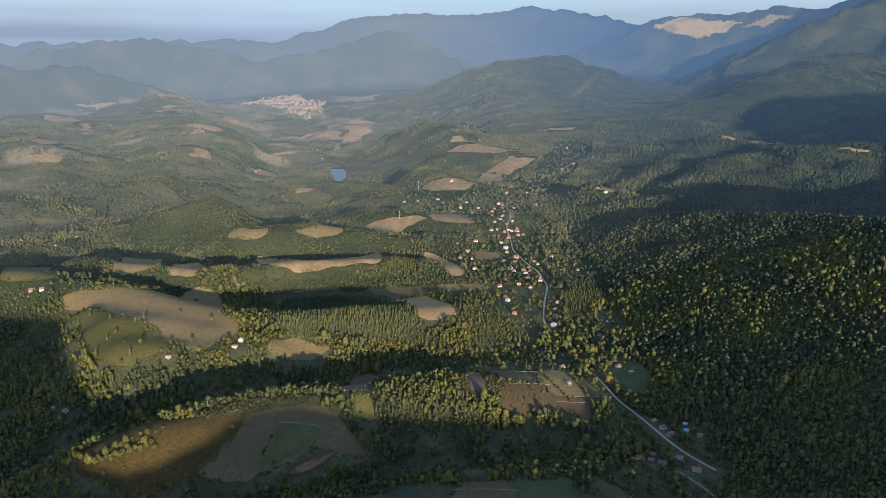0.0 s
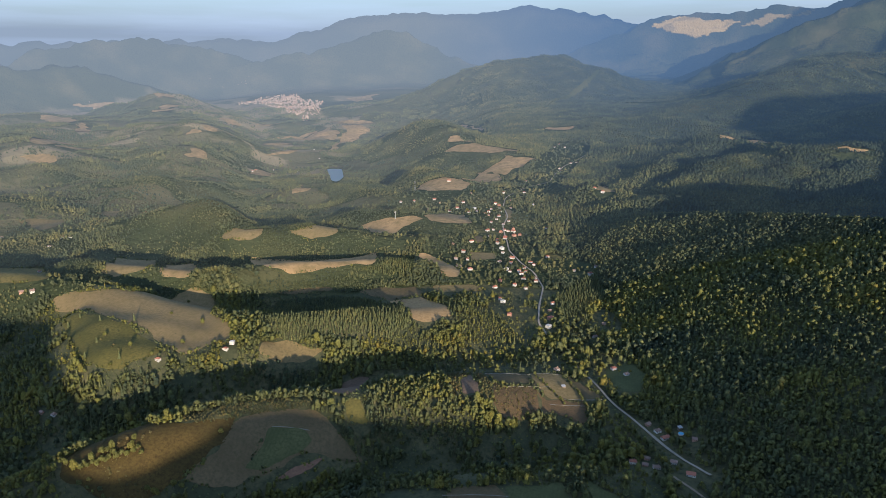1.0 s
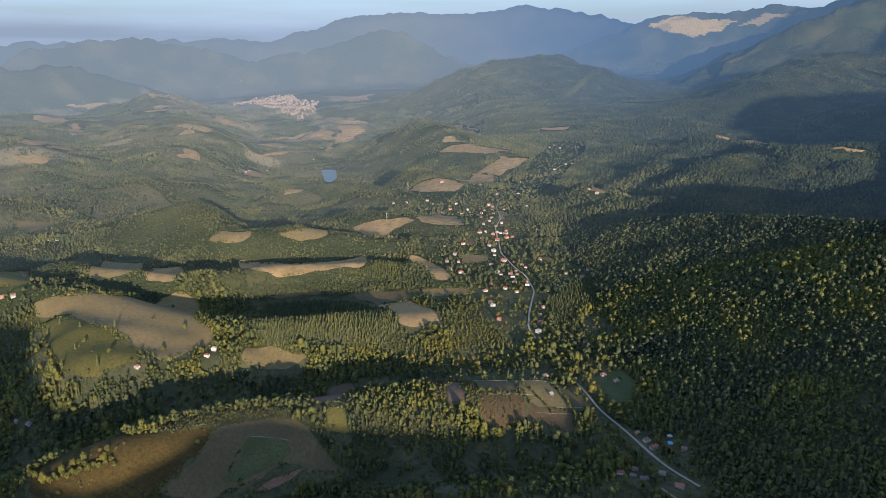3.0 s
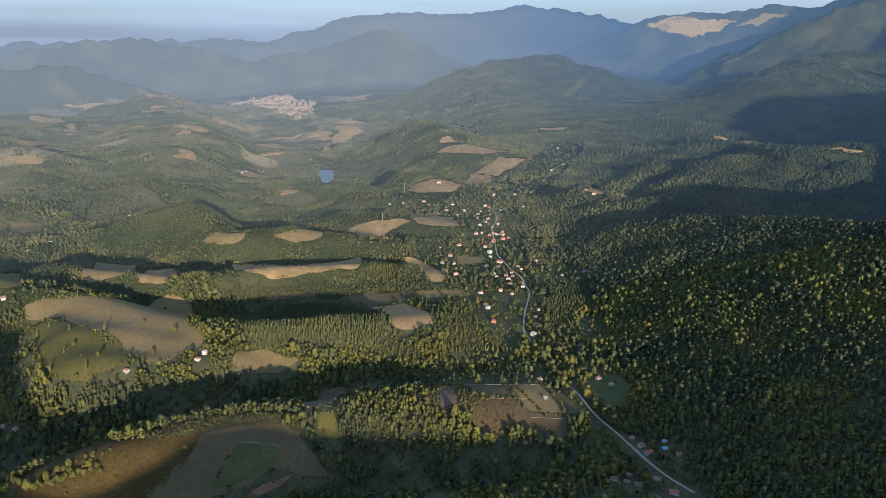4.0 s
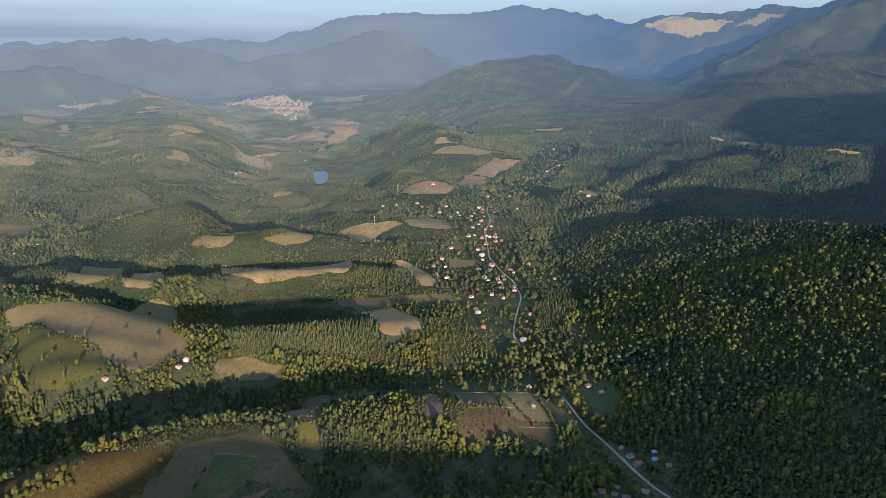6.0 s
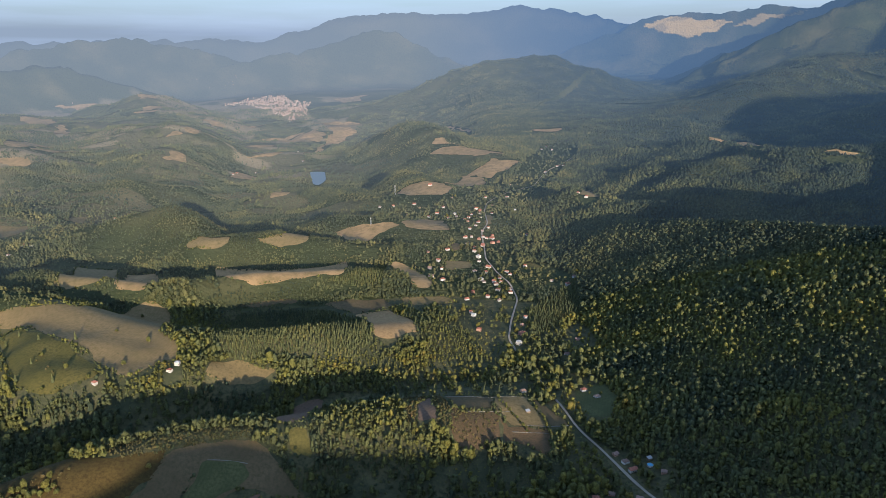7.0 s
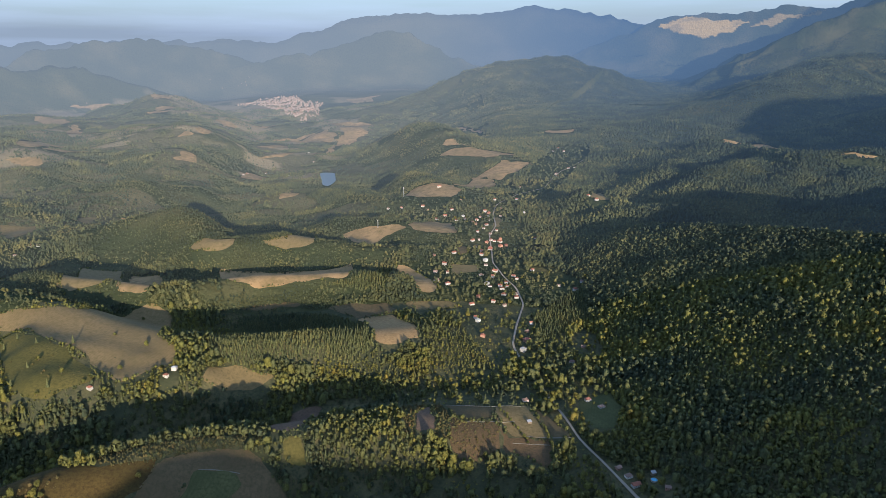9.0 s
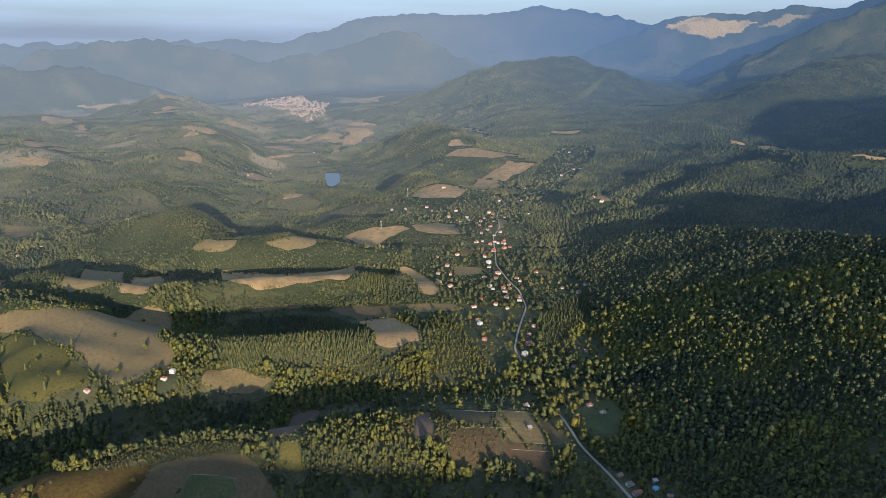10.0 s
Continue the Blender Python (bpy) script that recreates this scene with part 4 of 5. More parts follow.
# ---- roads ----
def ribbon(name, line, width, material, label, lift=0.5):
    p = rounded(line, False, 5.0)
    t = np.gradient(p, axis=0)
    t /= np.hypot(t[:, 0], t[:, 1])[:, None]
    side = np.stack([-t[:, 1], t[:, 0]], 1)
    wide = width * (1 + 0.15 * fbm(p[:, 0], p[:, 1], 30, 2, 5))[:, None] / 2
    cols = [p + side * wide * k for k in (-1, -0.4, 0.4, 1)]
    x, y = (np.stack([c[:, i] for c in cols], 1) for i in (0, 1))
    z = land(x, y)
    z = np.maximum(z, z.mean(1)[:, None]) + lift + np.array([-0.25, 0, 0, -0.25])
    v = np.stack([a.ravel() for a in squeeze(x, y, z)], 1)
    i = (np.arange(len(p) - 1)[:, None] * 4 + np.arange(3)).ravel()
    ob = raw(name, v, np.stack([i, i + 1, i + 5, i + 4], 1), material, True)
    return tagged(ob, label, "road", kind="structure")


ribbon("road", ROAD, 2.6, ASPHALT, "pale worn asphalt road winding up the valley", 0.95)
ribbon("dirt_track", LANE, 2.4, DIRT, "dirt track running down from the road")
ribbon("dirt_track", FAR_TRACK, 9.0, DIRT, "pale track across the valley fields", 2.0)

# ---- lake ----
edge = rounded(LAKE, True, 12)
lx, ly, lz = squeeze(edge[:, 0], edge[:, 1], np.full(len(edge), -40.0))
lake_v = np.vstack([np.stack([lx, ly, lz], 1), [[lx.mean(), ly.mean(), lz.mean()]]])
n = len(edge)
tagged(raw("lake", lake_v, [(k, (k + 1) % n, n) for k in range(n)], WATER), "small blue reservoir lake in the valley", "lake", kind="structure")


# ---- woods ----
rng = np.random.default_rng(7)


def crown_template(leaf, core, reach, seed, low=-0.35, rings=((0.6, 6), (-0.22, 8))):
    """A leafy crown of unit radius: an uneven, lumpy dome with small clumps standing out of it."""
    r = np.random.default_rng(seed)
    verts, faces = [], []
    if core:
        verts.append((0.18 * r.normal(), 0.18 * r.normal(), core * (1.05 + 0.15 * r.random())))
        before = [0]
        for h, n in rings:
            wide = math.sqrt(max(0.05, 1 - h * h))
            turn, here = r.random() * 6.28, []
            for k in range(n):
                a, q = turn + 2 * math.pi * (k + 0.5 * (r.random() - 0.5)) / n, core * wide * (0.74 + 0.42 * r.random())
                here.append(len(verts))
                verts.append((q * math.cos(a), q * math.sin(a), h + 0.13 * r.normal()))
            # stitch the ring above to this one
            p, q, m = 0, 0, len(before)
            while (p < m and m > 1) or q < n:
                up, down = before[p % m], here[q % n]
                if q < n and (m == 1 or p >= m or q * m <= p * n):
                    faces.append((up, down, here[(q + 1) % n]))
                    q += 1
                else:
                    faces.append((up, down, before[(p + 1) % m]))
                    p += 1
            before = here
    lumps = r.normal(size=(5, 3))
    lumps /= np.linalg.norm(lumps, axis=1)[:, None]
    for k in range(leaf):
        h = low + (1 - low) * (k + r.random()) / leaf
        a = k * 2.39996 + r.random() * 0.9
        d = np.array([math.sqrt(max(0, 1 - min(h, 1) ** 2)) * math.cos(a), math.sqrt(max(0, 1 - min(h, 1) ** 2)) * math.sin(a), min(h, 1)])
        swell = 0.80 + 0.22 * max(0.0, (lumps @ d).max()) + 0.12 * (r.random() - 0.5)
        c = d * swell
        nrm = d + r.normal(size=3) * 0.2
        nrm /= np.linalg.norm(nrm)
        u = np.cross(nrm, r.normal(size=3))
        u /= np.linalg.norm(u)
        w = np.cross(nrm, u)
        s = reach * (0.75 + 0.5 * r.random())
        i = len(verts)
        verts += [c + u * s, c - u * s * 0.5 + w * s * 0.87, c - u * s * 0.5 - w * s * 0.87]
        faces.append((i, i + 1, i + 2))
    return np.array(verts), np.array(faces)


def fir_template(tiers, sides, seed):
    """A narrow conifer of unit height: ragged skirts of boughs, one above the other."""
    r = np.random.default_rng(seed)
    verts, faces = [], []
    for k in range(tiers):
        z0, z1 = 0.08 + 0.80 * k / tiers, 0.08 + 0.80 * (k + 1) / tiers + 0.16
        rad = 0.20 * (1 - 0.80 * k / tiers)
        i = len(verts)
        verts.append((0, 0, min(z1, 1.0)))
        for s in range(sides):
            a = 2 * math.pi * (s + 0.6 * r.random()) / sides
            q = rad * (0.7 + 0.6 * r.random())
            verts.append((q * math.cos(a), q * math.sin(a), z0 - 0.05 * r.random()))
        faces += [(i, i + 1 + s, i + 1 + (s + 1) % sides) for s in range(sides)]
    return np.array(verts), np.array(faces)


def stand(name, templates, x, y, radius, height, lift, material, label, category="woods"):
    """Joins one leafy shape a place into a single wood."""
    vs, fs, ts, base = [], [], [], 0
    pick = rng.integers(0, len(templates), len(x))
    # tint is lower towards the east, from about y 900 on
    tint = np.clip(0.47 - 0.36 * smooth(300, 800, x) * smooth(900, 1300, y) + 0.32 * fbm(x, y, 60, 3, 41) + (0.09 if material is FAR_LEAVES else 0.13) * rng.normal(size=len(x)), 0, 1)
    z = land(x, y)
    for k, (tv, tf) in enumerate(templates):
        m = np.where(pick == k)[0]
        if not len(m):
            continue
        a = rng.random(len(m)) * 2 * np.pi
        ca, sa = np.cos(a)[:, None], np.sin(a)[:, None]
        px = (tv[:, 0] * ca - tv[:, 1] * sa) * radius[m][:, None] + x[m][:, None]
        py = (tv[:, 0] * sa + tv[:, 1] * ca) * radius[m][:, None] + y[m][:, None]
        pz = tv[:, 2] * height[m][:, None] + (z[m] + lift[m])[:, None]
        vs.append(np.stack([g.ravel() for g in squeeze(px, py, pz)], 1))
        fs.append((tf[None] + (np.arange(len(m)) * len(tv))[:, None, None] + base).reshape(-1, 3))
        ts.append(np.repeat(tint[m], len(tv)))
        base += len(m) * len(tv)
    v = np.vstack(vs)
    more = {"haze_mix": np.repeat(haze_mix(x, y)[np.concatenate([np.where(pick == k)[0] for k in range(len(templates))])], np.concatenate([np.full(int((pick == k).sum()), len(tv)) for k, (tv, _) in enumerate(templates)]))} if material is FAR_LEAVES else {}
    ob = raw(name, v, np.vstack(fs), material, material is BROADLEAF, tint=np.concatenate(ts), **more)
    return tagged(ob, label, category, kind="stuff")


def off_line(x, y, line, gap):
    return along(x, y, [(a, b, 0, 1) for a, b in line])[0] > gap


HOMES = [h[:2] for group in (HOMES_NEAR, HOMES_SHEDS, HOMES_HILL, HOMES_COTTAGES, HOMES_LOWER, HOMES_MIDDLE, HOMES_UPPER, HOMES_OUTER, HOMES_WEST) for h in group]
OUTLINES = [np.array(o, float) for *_, o in FIELDS] + [np.array(LAKE, float)]


def places(r0, r1, gap, jitter=0.42):
    """Jittered places between two distances in the country ahead."""
    half = math.tan(radians(40))
    gx, gy = np.meshgrid(np.arange(-r1 * 0.70, r1 * 0.70, gap), np.arange(r0 * 0.70, r1 + gap, gap))
    gx = gx + (np.arange(gx.shape[0]) % 2)[:, None] * gap / 2
    x, y = (g.ravel() + gap * jitter * (2 * rng.random(g.size) - 1) for g in (gx, gy))
    r = np.hypot(x - HUB[0], y - HUB[1])
    ok = (r > r0) & (r <= r1) & (np.abs(x - HUB[0]) < (y - HUB[1]) * half * 0.90 + 75)
    return x[ok], y[ok]


def wooded(x, y, tall=7.0):
    """Whether a tree may stand at each place: off the fields, the roads, the lake and the houses, and not right before them."""
    ok = np.ones(len(x), bool)
    k = 1 + tall * (0.55 + 0.7 * rng.random(len(x))) / (345 - np.minimum(land(x, y), 200))
    bx, by = x * k, y * k
    for o in OUTLINES:
        lo, hi = o.min(0) - 75, o.max(0) + 5
        m = np.where(ok & (x > lo[0]) & (x < hi[0] + 75) & (y > lo[1]) & (y < hi[1]))[0]
        ok[m] &= ~inside(x[m], y[m], o)
        for f in (0.4, 0.75, 1.0):
            m = m[ok[m]]
            ok[m] &= ~inside(x[m] + f * (bx[m] - x[m]), y[m] + f * (by[m] - y[m]), o)
    ok &= off_line(x, y, ROAD, np.where((y > 1480) | ((y > 690) & (y < 900)), 1.5, 4.0)) & off_line(x, y, LANE, 4)
    ok &= off_line(bx, by, ROAD, 4.0) | ((y > 660) & (y < 880)) | (y > 1470)
    for hx, hy in HOMES:
        ok &= ~((np.abs(x - hx) < 6) & (np.abs(y - hy) < 6)) & ~((np.abs(bx - hx) < 5) & (np.abs(by - hy) < 8))
    return ok


def share(x, y):
    """Share of the woods left standing: closed on the eastern flank, looser with glades to the west."""
    s = np.where(x > 235, 1.0, 0.97 - 0.9 * smooth(0.15, 0.45, fbm(x, y, 90, 3, 51) - 0.35 * smooth(1050, 800, y)))
    s = np.where((y > 1350) & (x < np.where(y > 2250, -250, 0)), 0.10 + 0.9 * thicket(x, y), s)
    for d, o in OPEN_WOODS:
        s = np.where(inside(x, y, o), d * np.where(s > 0.3, 1, 0.4), s)
    return s


def grow(r0, r1, gap, broad, firs, radius, tag, far=False):
    x, y = places(r0, r1, gap)
    ok = wooded(x, y) & (rng.random(len(x)) < share(x, y))
    x, y = x[ok], y[ok]
    fir, low = np.zeros(len(x), bool), np.zeros(len(x), bool)
    for o in CONIFERS + SCRUB:
        out = ~inside(x, y, o)
        x, y, fir, low = x[out], y[out], fir[out], low[out]
    fir = rng.random(len(x)) < np.where(x > 235, 0.03, 0.07) + 0.16 * smooth(0.15, 0.5, fbm(x, y, 120, 3, 61)) * (x < 300) + 0.05 * smooth(640, 570, y) * smooth(255, 300, x)
    for mask, kind in ((~fir, 0), (fir, 1)) if not far else ((~low, 0),):
        n = int(mask.sum())
        if not n:
            continue
        big = np.clip(rng.normal(1, 0.22 if far else 0.34, n), 0.42, 2.0) * (1 + 0.2 * fbm(x[mask], y[mask], 80, 2, 71))
        big = big * np.where((x[mask] < 120) & (y[mask] > 780), 0.52 + 0.5 * smooth(-0.25, 0.3, fbm(x[mask], y[mask], 75, 3, 77)), 1)
        if kind == 0:
            rad = radius * big
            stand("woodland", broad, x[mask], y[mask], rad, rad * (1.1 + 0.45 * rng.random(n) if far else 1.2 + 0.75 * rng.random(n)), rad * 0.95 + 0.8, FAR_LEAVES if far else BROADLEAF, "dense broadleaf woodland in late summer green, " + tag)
        else:
            tall = np.minimum(8.0 * big, 10.0)
            stand("conifer_wood", firs, x[mask], y[mask], tall, tall, 0 * tall, NEEDLES, "stand of slender green conifers, " + tag)


NEAR_CROWNS = [crown_template(15, 0.93, 0.26, k) for k in range(10)]
MID_CROWNS = [crown_template(5, 0.95, 0.32, 20 + k, rings=((0.5, 5), (-0.3, 6))) for k in range(10)]
FAR_CROWNS = [crown_template(2, 1.0, 0.45, 40 + k, 0.0, ((0.02, 5),)) for k in range(8)]
LOW_CROWNS = [crown_template(0, 1.0, 0.5, 50 + k, 0.1, ((0.0, 5),)) for k in range(8)]
NEAR_FIRS, MID_FIRS, FAR_FIRS = ([fir_template(t, s, 60 + k) for k in range(5)] for t, s in ((5, 7), (3, 5), (2, 4)))
YOUNG_FIRS = [fir_template(3, 6, 80 + k) for k in range(6)]
grow(430, BRINK, 4.3, NEAR_CROWNS, NEAR_FIRS, 2.4, "nearest the valley road")
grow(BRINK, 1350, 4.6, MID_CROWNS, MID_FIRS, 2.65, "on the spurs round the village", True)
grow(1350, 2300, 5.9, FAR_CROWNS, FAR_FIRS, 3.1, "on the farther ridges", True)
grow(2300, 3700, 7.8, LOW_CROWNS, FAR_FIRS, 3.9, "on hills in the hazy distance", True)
grow(3700, 5400, 9.8, LOW_CROWNS, FAR_FIRS, 4.3, "on the far round hill", True)


def tuft_template(seed):
    """A low uneven bush: a ragged tent of five faces."""
    r = np.random.default_rng(seed)
    a = 2 * np.pi * (np.arange(5) + 0.7 * r.random(5)) / 5
    q = 0.7 + 0.6 * r.random(5)
    ring = np.stack([q * np.cos(a), q * np.sin(a), -0.2 + 0.3 * r.random(5)], 1)
    return np.vstack([ring, [[0.3 * r.normal(), 0.3 * r.normal(), 1.0]]]), np.array([(k, (k + 1) % 5, 5) for k in range(5)])


def undergrowth(r0, r1, gap, size, tag, leaf=BROADLEAF):
    """Low bushes over the open ground west of the road."""
    x, y = places(r0, r1, gap, 0.9)
    m = (x < 225) & (x > -0.62 * y) & (rng.random(len(x)) < 0.16 + 0.84 * smooth(-0.25, 0.25, fbm(x, y, 55, 3, 87)))
    x, y = x[m], y[m]
    m = wooded(x, y, 1.0)
    x, y = x[m], y[m]
    rad = size * np.clip(rng.normal(1, 0.35, len(x)), 0.4, 2.2) * (1 + 0.3 * fbm(x, y, 40, 2, 88))
    stand("undergrowth", TUFTS, x, y, rad, rad * 1.3, rad * 0.1, leaf, "low green and yellowish bushes on open ground, " + tag, "shrubs")


TUFTS = [tuft_template(90 + k) for k in range(8)]
undergrowth(430, 900, 3.6, 0.95, "nearest the road")
undergrowth(900, BRINK, 4.6, 1.45, "on the cultivated spurs")
undergrowth(BRINK, 1500, 4.8, 1.5, "round the village", FAR_LEAVES)
undergrowth(1500, 2600, 6.4, 2.0, "on hazy slopes", FAR_LEAVES)


def fill(outline, gap, open_ground=False, jitter=0.4):
    o = np.array(outline, float)
    gx, gy = np.meshgrid(*(np.arange(lo, hi, gap) for lo, hi in zip(o.min(0), o.max(0))))
    x, y = (g.ravel() + gap * jitter * (2 * rng.random(g.size) - 1) for g in (gx, gy))
    ok = inside(x, y, o)
    x, y = x[ok], y[ok]
    ok = open_ground | wooded(x, y, 3.0)
    return x[ok], y[ok]


for outline in CONIFERS:
    x, y = fill(outline, 3.7)
    tall = 5.6 * np.clip(rng.normal(1, 0.2, len(x)), 0.5, 1.5)
    stand("conifer_plantation", YOUNG_FIRS if min(y) < 1000 else MID_FIRS, x, y, tall * 1.45, tall, 0 * tall, NEEDLES, "planted stand of slender young pines")
for outline in SCRUB:
    x, y = fill(outline, 2.6, False, 0.8)
    rad = 0.95 * np.clip(rng.normal(1, 0.3, len(x)), 0.4, 1.7)
    stand("scrub", MID_CROWNS, x, y, rad, rad * 1.2, rad * 0.5, BRUSH, "low yellowish scrub on a dry slope", "shrubs")
for name, cover, label, outline in FIELDS:
    thick = {"scrub_slope": 2.3, "dry_meadow": 3.4, "meadow": 13.0}.get(name)
    if thick and min(p[1] for p in outline) < 900:
        x, y = fill(outline, thick, True, 1.0)
        keep = fbm(x, y, 30, 2, 83) > (-0.15 if name == "scrub_slope" else 0.1)
        x, y = x[keep], y[keep]
        if len(x) < 3:
            continue
        rad = 0.6 * np.clip(np.exp(rng.normal(0, 0.5, len(x))), 0.4, 3.0)
        stand("scrub", MID_CROWNS, x, y, rad, rad * 1.1, rad * 0.4, BRUSH, "scattered low dry bushes on open grass", "shrubs")


def hedgerow(outline):
    """Places of bushes straggling along a field's edge."""
    e = rounded(outline, True, 2.6)
    e = e[fbm(e[:, 0], e[:, 1], 26, 2, 95) > -0.12]
    return e + rng.normal(0, 1.3, e.shape)


edges = np.vstack([hedgerow(o) for *_, o in FIELDS if np.hypot(*np.mean(o, 0)) < 1400])
near = (edges[:, 1] > 440) & off_line(edges[:, 0], edges[:, 1], ROAD, 4)
edges = edges[near]
rad = 1.25 * np.clip(rng.normal(1, 0.4, len(edges)), 0.4, 2.4)
stand("hedge_bushes", MID_CROWNS, edges[:, 0], edges[:, 1], rad, rad * 1.15, rad * 0.6, BROADLEAF, "green bushes straggling along the field edges", "hedge")


# ---- houses ----
def box(bm, x0, x1, y0, y1, z0, z1):
    v = [bm.verts.new(p) for p in ((x0, y0, z0), (x1, y0, z0), (x1, y1, z0), (x0, y1, z0), (x0, y0, z1), (x1, y0, z1), (x1, y1, z1), (x0, y1, z1))]
    for f in ((0, 3, 2, 1), (4, 5, 6, 7), (0, 1, 5, 4), (1, 2, 6, 5), (2, 3, 7, 6), (3, 0, 4, 7)):
        bm.faces.new([v[k] for k in f])


def house(w, d, h, rise, hip, wall, roof, label, openings):
    """A village house: walls, a thick overhanging gable or hip roof, a chimney and openings."""
    ob = tagged(new("house"), label, "house", "village houses")
    bm = bmesh.new()
    box(bm, -w / 2, w / 2, -d / 2, d / 2, -3, h)
    if not hip:
        for s in (-1, 1):
            a, b, c = (bm.verts.new((s * (w / 2 - 0.003), y, z)) for y, z in ((-d / 2, h), (d / 2, h), (0, h + rise * 0.97)))
            bm.faces.new((a, b, c))
    body = part("wall", bm, wall, ob)
    bm = bmesh.new()
    e, t = 0.55, 0.22
    in_x = w / 2 - (d / 2 if hip else -e)
    drop = rise * e / (d / 2)
    lo = [(-w / 2 - e, -d / 2 - e), (w / 2 + e, -d / 2 - e), (w / 2 + e, d / 2 + e), (-w / 2 - e, d / 2 + e)]
    top = [bm.verts.new((x, y, h - drop + t)) for x, y in lo] + [bm.verts.new((-in_x, 0, h + rise + t)), bm.verts.new((in_x, 0, h + rise + t))]
    bot = [bm.verts.new((x, y, h - drop)) for x, y in lo]
    for f in ((0, 1, 5, 4), (2, 3, 4, 5), (1, 2, 5), (3, 0, 4)):
        bm.faces.new([top[k] for k in f])
    for k in range(4):
        bm.faces.new((bot[k], bot[(k + 1) % 4], top[(k + 1) % 4], top[k]))
    bm.faces.new(bot[::-1])
    cover = part("roof", bm, roof, ob)
    bm = bmesh.new()
    box(bm, w * 0.18, w * 0.18 + 0.6, 0.5, 1.1, h + rise * 0.4, h + rise + 0.9)
    part("chimney", bm, BRICKWALL, cover)
    for k in range(openings):
        x = -w / 2 + w * (k + 0.5) / openings
        bm = bmesh.new()
        if k == openings // 2:
            box(bm, x - 0.5, x + 0.5, -d / 2 - 0.04, -d / 2 + 0.1, 0, 2.05)
            part("door", bm, TIMBER, body)
        else:
            box(bm, x - 0.55, x + 0.55, -d / 2 - 0.03, -d / 2 + 0.1, 0.9, 2.2)
            part("window", bm, PANE, body)
    return ob


KINDS = [
    house(9, 8, 3.4, 2.4, False, PLASTER, OLDTILES, "grey plastered cottage with weathered tile roof", 3),
    house(10, 7.5, 3.2, 2.3, True, PLASTER, OLDTILES, "cream cottage with weathered hip roof", 3),
    house(8, 6.5, 3.0, 2.2, False, BRICKWALL, OLDTILES, "old brick farmhouse with dark tile roof", 3),
    house(10, 7.5, 4.4, 2.2, True, PLASTER, TILES, "white plastered house with reddish hip roof", 3),
    house(10, 9, 6.2, 2.4, True, PLASTER, PALEROOF, "white two storey house with pale roof", 3),
    house(12, 8, 3.6, 2.8, False, PLASTER, TILES, "long house with bright clay tile roof", 4),
    house(9, 8, 5.6, 2.4, False, PLASTER, TILES, "two storey white house with red roof", 3),
    house(11, 8.5, 5.4, 2.3, True, BRICKWALL, TILES, "two storey brick house with red hip roof", 3),
]
used = set()


def settle(x, y, kind, turn, size=1.0):
    z = float(land(np.array([x]), np.array([y]))[0])
    px, py, pz = (float(a) for a in squeeze(x, y, z + 0.3))
    m = pose(px, py, pz, 0, 0, turn) @ Matrix.Scale(size, 4)
    if kind not in used:
        used.add(kind)
        KINDS[kind].matrix_basis = m
        return KINDS[kind]
    ob = copy_thing(KINDS[kind], pose(px, py, pz, 0, 0, turn))
    ob.scale = (size, size, size)
    return ob


random.seed(4)
for x, y, k in HOMES_NEAR + HOMES_HILL + HOMES_COTTAGES:
    settle(x, y, k, random.uniform(-35, 35), 0.6 if x > 100 else 0.52)
for x, y in HOMES_LOWER + HOMES_MIDDLE + HOMES_UPPER:
    settle(x, y, random.choice([0, 1, 2, 3, 3, 4, 5, 5, 6, 6, 7]), random.uniform(-50, 50), random.uniform(0.50, 0.72))
for x, y in HOMES_OUTER + HOMES_WEST:
    settle(x, y, random.choice([3, 0, 5, 6, 1] if y > 1000 else [2, 0]), random.uniform(-50, 50), random.uniform(0.62, 0.85) * (0.8 if x < -300 else 1))


